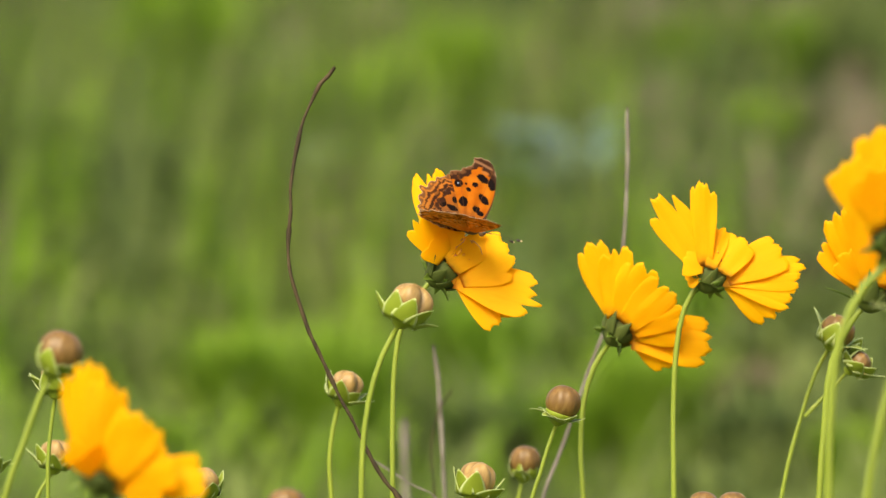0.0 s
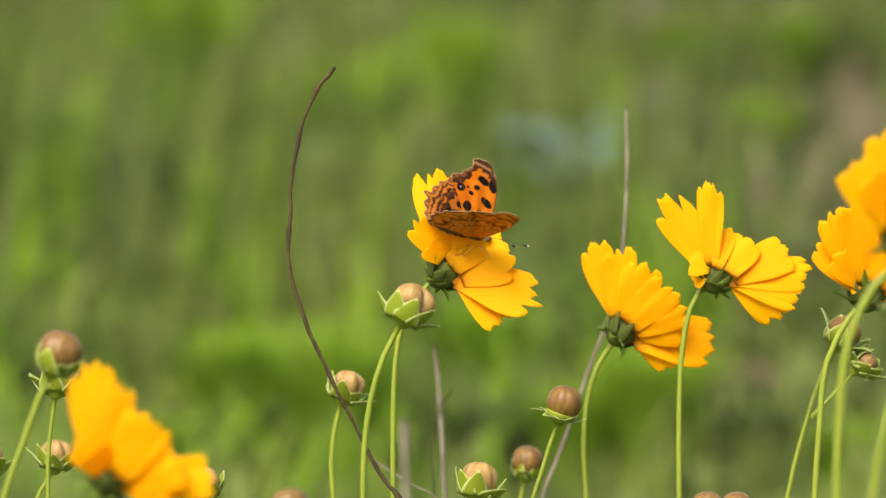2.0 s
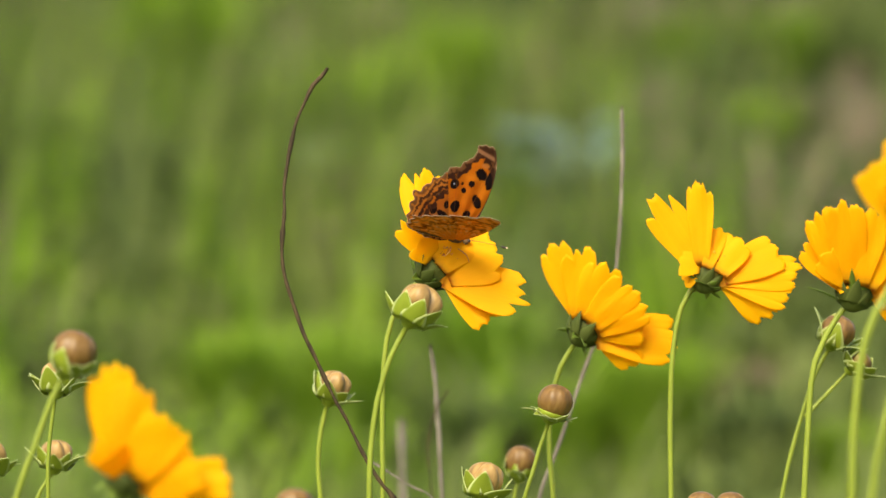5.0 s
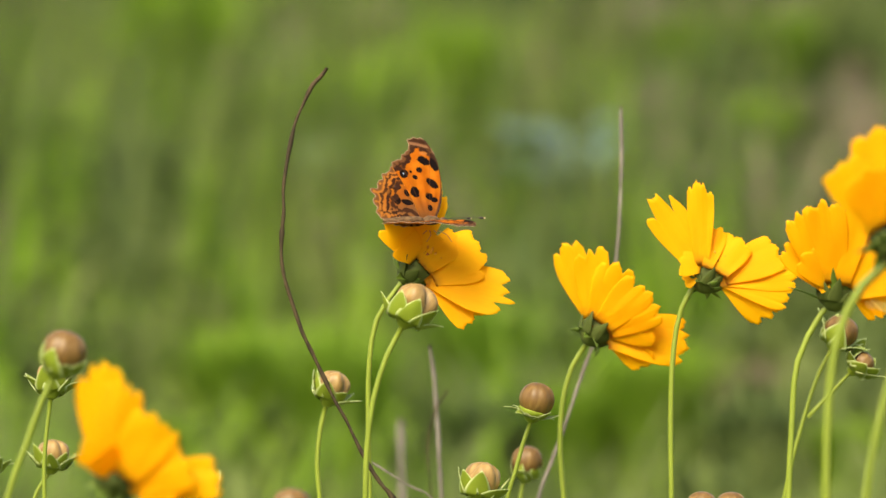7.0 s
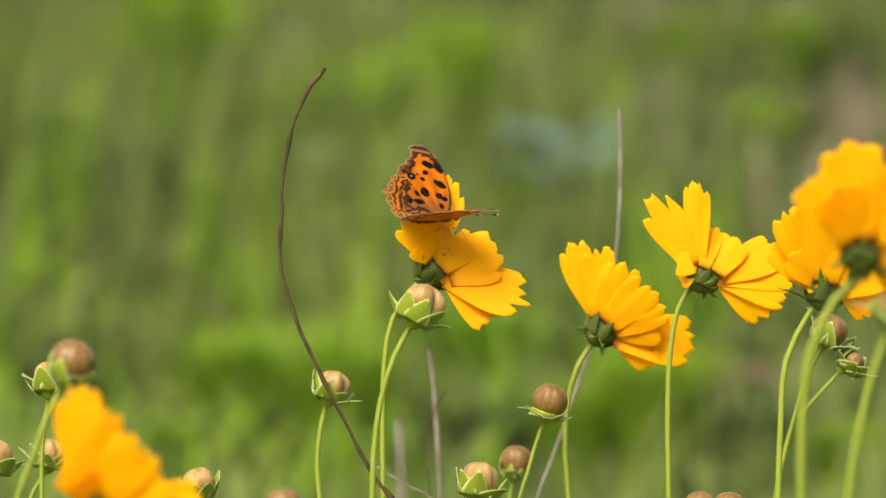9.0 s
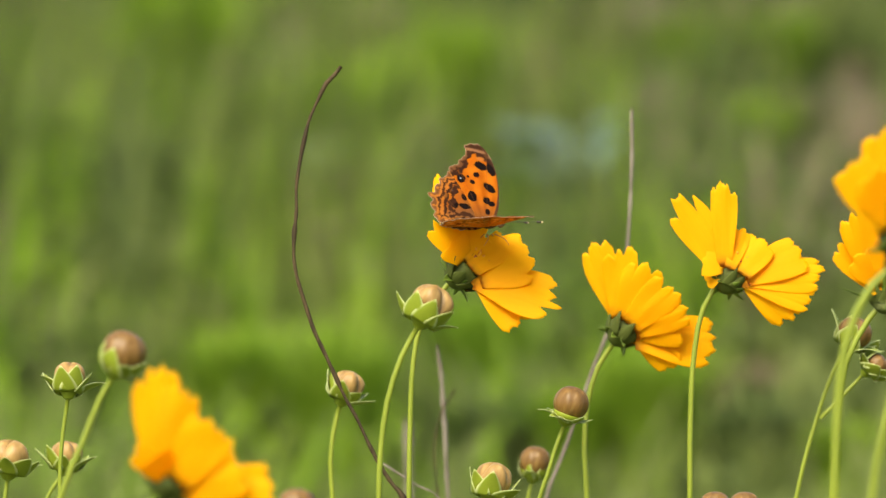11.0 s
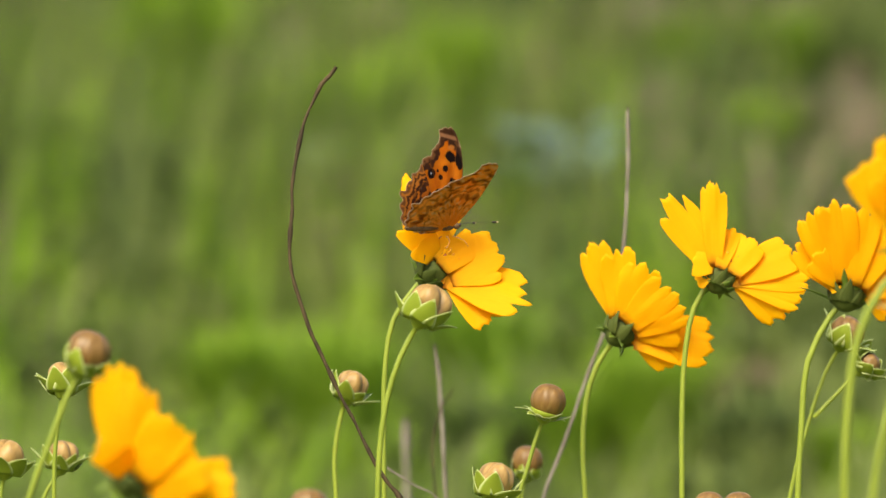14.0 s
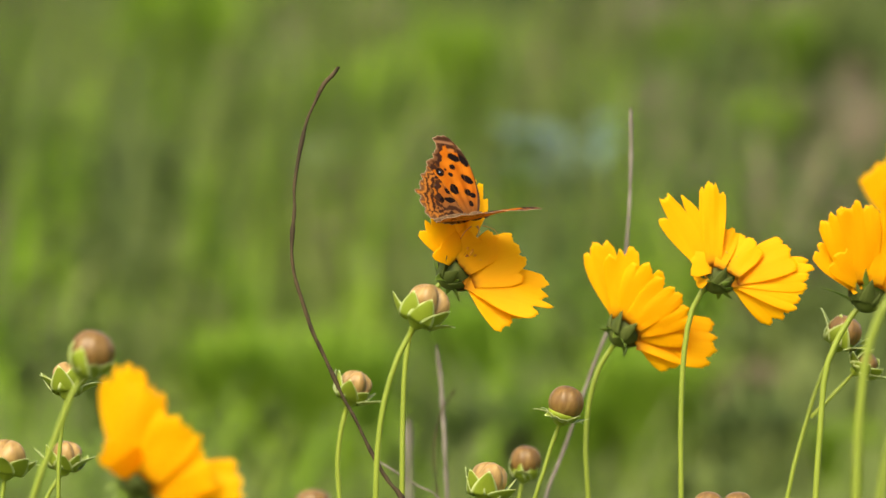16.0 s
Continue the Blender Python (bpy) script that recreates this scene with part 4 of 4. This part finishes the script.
def make_broadleaf(at, seed, n):
    """A low herb with broad blue-grey leaves on short stalks."""
    rnd = random.Random(seed)
    herb = thing("broadleaf_herb", (at[0], at[1], rise(*at)), "low herb with broad blue-grey leaves in the grass", "herb")
    for i in range(n):
        ln, wd, lift = rnd.uniform(0.07, 0.10), rnd.uniform(0.022, 0.032), rnd.uniform(0.3, 1.0)

        def fn(u, v):
            s = v * 2 - 1
            w = wd * math.sin(math.pi * min(1, 0.06 + 0.94 * u)) ** 0.7
            return ln * u, s * w, 0.02 * math.sin(u * 2.5) + 0.15 * abs(s) * w

        m = pose(0, 0, rnd.uniform(0.07, 0.14), 0, 0, i * 137.5) @ pose(0.012, 0, 0, rnd.uniform(-15, 15), -40 * lift, 0)
        part("leaf", sheet("leaf", fn, 8, 6, 0.0006), GLAUCOUS, herb, m=m)
    part("stalk", tube("stalk", [(0, 0, -0.01), (0.004, 0, 0.07), (0, 0.002, 0.14)], lambda f: 0.003 - 0.0015 * f, 0.01, 8), STEM, herb)


make_ground()
make_broadleaf((0.118, 3.98), 5, 9)
make_broadleaf((0.142, 3.90), 6, 5)
blade_field("meadow_grass", "green meadow grass covering the bank", scatter(1, 420, -3.4, 3.4, 4.0, 14, 0.30, 80, 0.18, 0.65, 0.004) + scatter(7, 110, -0.9, 0.9, 2.8, 7.5, 0.05, 22, 0.34, 0.4, 0.003), GREEN, 11)
blade_field("low_herbs", "green low herbs among the grass", scatter(2, 200, -3.0, 3.0, 3.4, 13, 0.25, 60, 0.14, 0.6, 0.005) + scatter(6, 50, 0.05, 0.9, 3.0, 7.5, 0.08, 40, 0.18, 0.6, 0.004), DEEP, 12)
blade_field("short_grass", "short green grass under the flowers", scatter(3, 330, -3.0, 3.0, -3.0, 4.2, 0.38, 70, 0.12, 0.8, 0.003) + scatter(4, 70, -0.7, 0.7, 2.4, 4.6, 0.2, 90, 0.11, 0.9, 0.005), GREEN, 13)
blade_field("fresh_short_grass", "short fresh green grass under the flowers", scatter(5, 24, -0.6, 0.0, 2.2, 4.4, 0.25, 40, 0.11, 0.8, 0.003), LIME, 14)
blade_field("tall_lime_grass", "tall bright lime green grass tussocks", tufts([
    (-0.34, 5.14, 0.025, 379, 0.32), (-0.47, 4.62, 0.040, 625, 0.19), (-0.48, 4.39, 0.034, 528, 0.12), (-0.47, 5.94, 0.048, 612, 0.16), (-0.24, 4.62, 0.027, 425, 0.22), (-0.10, 4.62, 0.018, 290, 0.25),
    (0.03, 5.14, 0.029, 435, 0.25), (0.06, 5.20, 0.025, 324, 0.10), (0.41, 5.03, 0.026, 370, 0.15), (0.49, 5.83, 0.021, 273, 0.18), (0.35, 5.77, 0.026, 343, 0.18), (0.03, 2.77, 0.018, 476, 0.13),
    (-0.08, 2.38, 0.022, 360, 0.145), (-0.16, 2.51, 0.018, 475, 0.13), (0.16, 2.38, 0.022, 532, 0.13), (-0.40, 3.34, 0.029, 380, 0.12), (-0.20, 2.37, 0.022, 607, 0.07), (0.10, 2.37, 0.017, 387, 0.10),
    (0.31, 2.37, 0.017, 379, 0.07)], 0.45, 0.004), LIME, 21)
blade_field("thin_lime_grass", "thin bright blades standing singly in the meadow", scatter(31, 110, -0.9, 0.3, 2.6, 7.5, 0.025, 14, 0.24, 0.4, 0.003), LIME, 31)
blade_field("thin_dry_stalks", "thin dry stalks standing singly in the meadow", scatter(32, 60, -0.9, 0.9, 2.8, 7.5, 0.03, 10, 0.24, 0.5, 0.003) + scatter(33, 60, 0.1, 0.9, 3.2, 8.0, 0.06, 22, 0.18, 0.6, 0.004), DRY, 32)
blade_field("dry_grass", "dry grey-brown grass and stalks", tufts([
    (-0.69, 6.65, 0.032, 201, 0.11), (-0.50, 5.60, 0.029, 203, 0.13), (-0.23, 3.39, 0.013, 128, 0.07), (-0.06, 4.50, 0.020, 164, 0.09), (0.12, 4.45, 0.028, 228, 0.08), (0.18, 4.62, 0.025, 197, 0.09),
    (0.26, 5.88, 0.019, 141, 0.19), (0.40, 5.88, 0.034, 150, 0.10), (0.46, 5.09, 0.022, 100, 0.16), (0.48, 4.91, 0.026, 130, 0.10), (0.60, 5.83, 0.024, 90, 0.10), (0.25, 2.77, 0.017, 195, 0.08),
    (-0.11, 6.29, 0.020, 136, 0.13), (0.30, 5.14, 0.023, 172, 0.15)], 0.5, 0.004), DRY, 22)
blade_field("downy_herbs", "pale grey-green downy herbs in the meadow", tufts([
    (-0.12, 4.20, 0.023, 224, 0.19), (-0.19, 6.00, 0.020, 142, 0.12), (0.23, 3.01, 0.024, 278, 0.09), (-0.31, 3.29, 0.025, 271, 0.06), (-0.26, 2.44, 0.016, 200, 0.05), (0.20, 2.32, 0.016, 200, 0.04),
    (0.19, 2.77, 0.017, 202, 0.06), (0.33, 3.71, 0.022, 211, 0.11), (0.11, 5.09, 0.026, 211, 0.11), (-0.31, 5.43, 0.028, 213, 0.12), (-0.16, 3.24, 0.019, 211, 0.11), (-0.37, 3.54, 0.017, 172, 0.08),
    (0.36, 3.06, 0.018, 207, 0.08)], 0.7, 0.006), SAGE, 23)
blade_field("dark_herbs", "patches of darker green herbs in the meadow", tufts([
    (-0.35, 4.33, 0.043, 595, 0.17), (-0.35, 3.71, 0.028, 411, 0.10), (0.21, 4.68, 0.034, 421, 0.13), (0.16, 5.83, 0.044, 465, 0.10), (0.155, 3.49, 0.024, 360, 0.145), (-0.10, 2.44, 0.016, 137, 0.09),
    (-0.01, 3.29, 0.019, 136, 0.09), (0.04, 2.44, 0.019, 160, 0.09), (0.24, 2.48, 0.024, 205, 0.08), (0.36, 3.49, 0.020, 310, 0.11), (-0.21, 4.56, 0.020, 257, 0.10), (-0.03, 5.54, 0.029, 320, 0.14),
    (0.22, 4.02, 0.026, 330, 0.14), (-0.27, 3.77, 0.022, 306, 0.10)], 0.6, 0.005), DEEP, 24)


# ---- movement ----
TIMES = [0, 0.5, 1, 1.5, 2, 2.5, 3, 3.5, 4, 4.2, 6.3, 6.5, 7, 7.5, 8, 8.5, 9, 9.2, 11.3, 11.5, 12, 12.5, 13, 13.5, 14, 14.5, 15, 15.5, 16]


def sway(ob, base, degrees, nods={}, stretch=0.0, gust={}):
    """Rocks a plant about the foot of its stem, sideways by degrees and by those of a gust in between (seconds: degrees), forward by nods;
    stretch lifts it as it leans."""
    rows = sorted(list(zip(TIMES, degrees)) + list(gust.items()))
    walk(ob, [(t, pose(base[0], base[1], base[2] + max(0, a) * stretch, nods.get(t, 0), a, 0)) for t, a in rows])


def motions():
    sway(flower_a, (-0.0149, -0.0064, 0.0000), [0.00, -0.39, -1.24, -0.17, 0.02, -0.12, 0.44, 0.15, 0.29, 0.07, -0.76, -0.85, -1.19, -1.07, 0.29, -0.51, -0.49, 0.27, 0.85, -0.05, 1.97, 0.58, 0.63, 1.15, -0.44, 0.27, 0.29, 0.12, 0.49])
    sway(flower_g, (0.0705, 0.0233, 0.0000), [0.00, -0.35, -0.86, -0.35, 0.28, 0.08, 0.83, 0.08, 0.40, -0.15, -0.15, -0.23, -0.13, -0.78, 0.88, -0.13, -0.28, 0.20, 0.86, 0.45, 1.74, 0.48, 1.11, 0.20, 0.43, 0.38, 0.13, 0.88, 0.38])
    sway(flower_f, (0.0493, 0.0531, 0.0000), [0.00, -0.14, -0.60, -0.63, 0.16, -0.08, 0.16, 0.08, -1.71, -1.88, -0.60, -0.46, -1.09, -1.88, 0.16, -0.82, -0.82, -0.24, 0.41, 0.71, 0.57, 0.79, 0.54, 0.24, 0.11, 0.27, -0.05, 0.65, 0.27])
    sway(flower_h, (0.1026, -0.0362, 0.0000), [0.00, -0.78, -2.15, -0.61, -0.22, 0.17, 0.48, 0.10, -0.34, -0.78, -0.27, -0.17, -1.53, -1.84, -2.06, 2.18, -2.06, -1.67, 0.78, -1.55, 2.90, -0.10, 0.78, 0.61, -1.07, 1.36, -1.26, 1.14, -0.17], {}, 0.0, {8.6: 0.80, 8.7: -0.50, 8.8: -2.25, 8.9: -2.60})
    sway(flower_i, (0.0957, -0.2138, 0.0000), [0.00, -0.44, -0.21, 0.10, 0.34, 0.10, 0.67, 0.49, 0.54, 1.27, 0.30, 0.64, -0.10, 0.39, -0.18, 0.39, -1.44, -0.26, 0.39, 0.64, 2.17, 1.11, 1.42, 0.72, 0.65, 0.26, 0.75, 0.59, 1.13], {8.8: 1.2, 8.9: 3.0, 9.0: 4.5, 9.2: 1.3}, 0.0, {8.7: 0.37, 8.8: -0.30, 8.9: -1.10})
    sway(flower_n, (-0.1051, -0.2554, 0.0000), [0.00, -0.24, -0.31, 0.15, 0.26, 0.53, 0.64, 1.09, 1.27, 1.18, 0.55, 0.42, 0.55, 0.22, -0.22, 0.57, 0.13, 1.05, 2.60, 2.10, 2.45, 2.82, 1.66, 2.25, 1.12, 1.29, 1.01, 0.99, 1.40], {8.7: 2.2, 8.8: 3.2, 9.0: 5.0, 9.2: 1.5}, 0.0, {8.7: 0.60, 8.8: 0.70})
    sway(bud_b, (-0.0260, -0.0461, 0.0000), [0.00, 0.20, -0.29, 0.07, 0.07, 0.20, 0.05, 0.42, 0.46, 0.45, 0.33, 0.32, 0.20, 0.32, -0.07, 0.39, 0.54, 0.54, 1.05, 1.20, 0.98, 0.76, 1.10, 0.46, 0.81, 0.42, 0.61, 0.68, 0.71])
    sway(bud_c, (-0.0279, 0.0531, 0.0000), [0.00, 0.06, -0.34, -0.40, 0.09, -0.17, 0.06, 0.06, -1.06, -0.86, -0.40, -0.32, -0.66, -1.26, -0.23, -0.75, -0.66, -0.32, 0.23, 0.66, 0.55, 0.66, 0.40, 0.17, 0.26, 0.32, 0.00, 0.34, 0.43])
    sway(bud_k, (-0.0055, -0.0064, 0.0000), [0.00, -0.27, -1.13, -0.19, 0.05, -0.08, 0.38, 0.08, 0.52, 0.05, -0.55, -0.63, -1.26, -0.91, 0.36, -0.82, -0.63, 0.14, 0.38, -0.19, 1.48, 0.27, 0.47, 0.91, -0.71, 0.05, 0.19, -0.25, 0.14])
    sway(bud_l, (0.0115, 0.1123, 0.0000), [0.00, -0.23, -0.82, -0.43, 0.13, -0.10, 0.56, 0.00, 0.43, -0.26, -0.23, -0.39, 0.10, -1.41, 0.39, -0.36, -0.52, 0.07, 0.56, 0.29, 1.64, 0.39, 1.15, 0.10, 0.13, 0.23, 0.03, 0.59, 0.03])
    sway(bud_m, (0.0028, -0.0273, 0.0000), [0.00, 0.17, -0.35, -0.23, 0.09, 0.23, -0.23, 0.49, 0.26, 0.46, 0.12, 0.09, 0.23, 0.35, -0.40, 0.75, 0.12, 1.06, 0.78, 1.67, 0.40, 0.52, 1.41, 0.03, 0.92, 0.26, 0.58, 0.69, 0.58])
    sway(bud_o, (-0.1534, -0.1552, 0.0000), [0.00, -0.50, -0.45, -0.09, -0.02, 0.25, 0.36, 0.86, 0.91, 0.75, 0.41, 0.36, 0.14, -0.20, -0.23, 0.57, 0.70, 0.34, 2.64, 1.71, 1.95, 2.77, 1.07, 2.30, 1.11, 1.05, 1.05, 1.14, 1.27], {9.0: 3.0}, 0.001)
    sway(bud_p, (-0.1170, -0.0064, 0.0000), [0.00, -0.08, -0.35, -0.13, 0.00, 0.27, -0.05, 0.43, 0.03, 0.01, -0.13, -0.19, -0.19, 0.00, -0.70, -0.13, -0.32, 0.30, 0.62, 0.54, 1.02, 0.27, 0.78, 0.27, 0.32, 0.48, 0.08, 0.64, 0.54])
    sway(bud_q, (-0.1584, 0.0531, 0.0000), [0.00, 0.03, -0.15, -0.12, 0.03, 0.27, 0.03, 0.46, 0.09, 0.07, -0.11, -0.12, -0.15, 0.00, -0.34, -0.12, -0.34, 0.49, 0.55, 0.46, 0.61, 0.31, 0.70, 0.31, 0.34, 0.52, 0.15, 0.70, 0.52])
    sway(bud_r, (-0.1395, -0.0467, 0.0000), [0.00, -0.11, -0.22, -0.04, 0.15, 0.33, 0.50, 0.66, 0.47, 0.43, 0.04, 0.00, 0.00, -0.11, -0.22, 0.19, 0.61, 0.88, 1.38, 1.30, 1.71, 1.43, 1.54, 1.30, 1.16, 0.97, 0.74, 1.21, 1.24])
    sway(bud_s, (-0.0642, -0.0076, 0.0000), [0.00, 0.05, -0.11, -0.07, 0.03, 0.07, -0.07, 0.15, 0.08, 0.14, -0.20, -0.21, -0.16, -0.13, -0.36, -0.01, -0.20, 0.09, 0.00, 0.28, -0.11, -0.08, 0.20, -0.23, 0.05, -0.16, -0.06, -0.02, -0.06])
    sway(bud_t, (-0.0565, 0.2395, 0.0000), [0.00, 0.08, -0.47, -0.39, 0.20, 0.39, 0.79, 1.10, 0.79, 0.72, 0.06, 0.00, 0.32, 0.45, 0.59, 0.20, -0.20, -0.12, 0.71, 0.79, 1.97, 1.38, 1.58, 1.54, 1.50, 1.58, 1.38, 1.60, 1.81])
    sway(bud_u, (0.0745, -0.0082, 0.0000), [0.00, -0.25, -0.61, -0.25, 0.20, 0.05, 0.59, 0.05, 0.29, -0.11, -0.11, -0.16, -0.09, -0.56, 0.63, -0.09, -0.20, 0.14, 0.61, 0.32, 1.24, 0.34, 0.79, 0.14, 0.31, 0.27, 0.09, 0.63, 0.27])
    sway(bud_v, (0.0895, 0.0117, 0.0000), [0.00, -0.26, -0.63, -0.26, 0.20, 0.06, 0.61, 0.06, 0.29, -0.11, -0.11, -0.17, -0.09, -0.57, 0.64, -0.09, -0.20, 0.15, 0.63, 0.33, 1.27, 0.35, 0.81, 0.15, 0.31, 0.28, 0.09, 0.64, 0.28])
    sway(bud_w, (0.0863, -0.2544, 0.0000), [0.00, -0.24, -0.30, -0.05, 0.20, 0.30, 0.40, 0.44, 0.20, 0.19, 0.11, 0.10, -0.06, -0.24, -0.10, 0.40, -0.75, -0.40, 0.20, 0.30, 1.19, 0.50, 0.70, 0.30, 0.20, 0.10, 0.30, 0.20, 0.50])
    sway(bud_x, (0.0808, 0.0432, 0.0000), [0.00, -0.16, -0.71, -0.30, 0.33, 0.14, 0.84, 0.08, 0.62, 0.08, 0.00, 0.00, 0.16, -0.87, 0.68, -0.19, -0.33, 0.11, 0.81, 0.43, 1.76, 0.49, 1.08, 0.22, 0.46, 0.68, 0.14, 0.89, 0.33])
    sway(twig_a, (0.0214, -0.0164, 0.0000), [0.00, -0.04, -0.25, -0.23, 0.00, -0.06, 0.02, 0.00, -0.42, -0.38, -0.19, -0.17, -0.29, -0.46, -0.19, -0.36, -0.36, -0.13, 0.28, 0.31, 0.29, 0.29, 0.19, 0.02, 0.06, 0.06, -0.04, 0.15, 0.15])
    sway(twig_b, (0.0003, 0.1325, 0.0000), [0.00, 0.00, -0.22, -0.19, -0.02, -0.02, 0.02, 0.02, -0.39, -0.34, -0.18, -0.17, -0.27, -0.41, -0.22, -0.39, -0.31, -0.17, 0.25, 0.29, 0.27, 0.29, 0.17, 0.05, 0.02, 0.02, 0.00, 0.15, 0.15])
    sway(twig_c, (0.0063, 0.1721, 0.0000), [0.00, 0.00, -0.12, -0.12, 0.00, 0.00, 0.06, 0.06, -0.30, -0.24, -0.13, -0.12, -0.21, -0.37, -0.21, -0.37, -0.27, -0.15, 0.24, 0.27, 0.27, 0.24, 0.18, 0.09, 0.06, 0.06, 0.00, 0.15, 0.15])
    sway(twig_d, (0.0099, 0.1521, 0.0000), [0.00, 0.00, -0.12, -0.12, 0.00, 0.00, 0.06, 0.06, -0.31, -0.25, -0.14, -0.12, -0.22, -0.37, -0.22, -0.37, -0.28, -0.16, 0.24, 0.28, 0.28, 0.25, 0.19, 0.09, 0.06, 0.06, 0.00, 0.16, 0.16])
    sway(twig_e, (-0.0107, 0.4400, 0.0000), [0.00, 0.00, -0.17, -0.17, 0.00, 0.00, 0.08, 0.08, -0.42, -0.34, -0.18, -0.17, -0.29, -0.51, -0.29, -0.51, -0.38, -0.21, 0.33, 0.38, 0.38, 0.34, 0.25, 0.13, 0.08, 0.08, 0.00, 0.21, 0.21])
    sway(twig_f, (0.0307, 0.0927, 0.0000), [0.00, 0.00, -0.13, -0.13, 0.00, 0.00, 0.06, 0.06, -0.31, -0.25, -0.14, -0.13, -0.22, -0.38, -0.22, -0.38, -0.28, -0.16, 0.24, 0.28, 0.28, 0.25, 0.19, 0.09, 0.06, 0.06, 0.00, 0.16, 0.16])
    walk(butterfly, [
        (0, pose(0.0075, -0.0055, 0.4055, -6.4, 16.5, 9.2)), (0.5, pose(0.0056, -0.0056, 0.4048, -6.6, 17.0, 10.4)), (1, pose(0.0002, -0.0056, 0.4048, -6.7, 17.5, 11.0)),
        (1.5, pose(0.0087, -0.0057, 0.4038, -6.4, 16.9, 11.8)), (2, pose(0.0093, -0.0057, 0.4038, -6.1, 15.8, 16.8)), (2.5, pose(0.0082, -0.0055, 0.4055, -5.5, 9.9, 20.7)),
        (3, pose(0.0127, -0.0055, 0.4056, -5.0, 7.8, 24.8)), (3.5, pose(0.0088, -0.0056, 0.4053, -4.6, 9.7, 24.7)), (3.9, pose(0.0084, -0.0056, 0.4050, -4.5, 10.5, 25.0)), (4, pose(0.0088, -0.0057, 0.4037, -4.0, 13.8, 25.5)),
        (4.2, pose(0.0050, -0.0057, 0.4020, -4.2, 17.0, 24.0)), (6.3, pose(0.0014, -0.0053, 0.4082, -5.0, -0.0, 17.8)), (6.5, pose(0.0003, -0.0052, 0.4089, -5.0, -2.5, 20.1)),
        (7, pose(-0.0037, -0.0053, 0.4081, -4.9, 0.7, 21.5)), (7.5, pose(-0.0017, -0.0053, 0.4087, -4.9, 0.3, 25.3)), (8, pose(0.0069, -0.0052, 0.4091, -4.9, 0.7, 28.3)),
        (8.5, pose(0.0013, -0.0053, 0.4082, -5.0, 0.2, 26.5)), (9, pose(0.0004, -0.0052, 0.4090, -5.1, 0.8, 28.6)), (9.2, pose(0.0094, -0.0052, 0.4085, -5.1, 1.0, 28.1)),
        (11.3, pose(0.0133, -0.0053, 0.4070, -5.3, 1.3, 20.9)), (11.5, pose(0.0027, -0.0051, 0.4092, -5.2, 1.6, 27.3)), (12, pose(0.0211, -0.0053, 0.4072, -5.1, 3.8, 26.2)),
        (12.5, pose(0.0087, -0.0052, 0.4087, -5.2, 1.2, 28.0)), (13, pose(0.0105, -0.0053, 0.4088, -5.3, -3.4, 26.9)), (13.5, pose(0.0144, -0.0056, 0.4051, -4.7, -1.0, 37.8)),
        (14, pose(0.0008, -0.0055, 0.4064, -4.9, -0.0, 36.3)), (14.5, pose(0.0088, -0.0051, 0.4105, -5.1, -1.8, 34.2)), (15, pose(0.0075, -0.0052, 0.4094, -4.8, -1.8, 35.6)),
        (15.5, pose(0.0067, -0.0052, 0.4100, -4.8, -3.9, 37.3)), (16, pose(0.0095, -0.0052, 0.4094, -4.8, -2.7, 36.5))])
    left = [(0, 52.3), (0.5, 51.7), (1, 44.5), (1.5, 52.8), (2, 56.6), (2.5, 51.1), (3, 60.5), (3.5, 78.8),
        (3.9, 78.0), (4, 115.9), (4.2, 122.0), (6.3, 56.0), (6.5, 54.6), (7, 58.4), (7.5, 52.1), (8, 47.3), (8.5, 54.1),
        (9, 49.0), (9.2, 54.6), (11.3, 56.5), (11.5, 49.7), (12, 55.2), (12.5, 52.4), (13, 59.2), (13.5, 93.3),
        (14, 91.3), (14.5, 54.2), (15, 53.5), (15.5, 54.8), (16, 56.2)]
    right = [(0, 4.3), (0.5, 10.2), (1, 13.8), (1.5, 5.6), (2, 12.0), (2.5, -0.1), (3, 2.3), (3.5, 13.3),
        (3.9, 5.0), (4, 14.6), (4.2, 19.0), (6.3, -3.6), (6.5, -2.2), (7, -2.5), (7.5, -3.4), (8, -9.0), (8.5, -1.5),
        (9, 4.0), (9.2, 4.0), (11.3, 4.5), (11.5, 4.0), (12, 2.5), (12.5, 4.0), (13, 9.5), (13.5, 37.3),
        (14, 38.4), (14.5, 9.3), (15, 0.5), (15.5, 4.4), (16, 4.0)]
    for w, mirror in butterfly_wings:
        if mirror:
            walk(w, [(t, pose(0, -0.0006, 0, -a, 0, -5)) for t, a in right])
        else:
            walk(w, [(t, pose(0, 0.0006, 0, a, 0, 0)) for t, a in left])


motions()
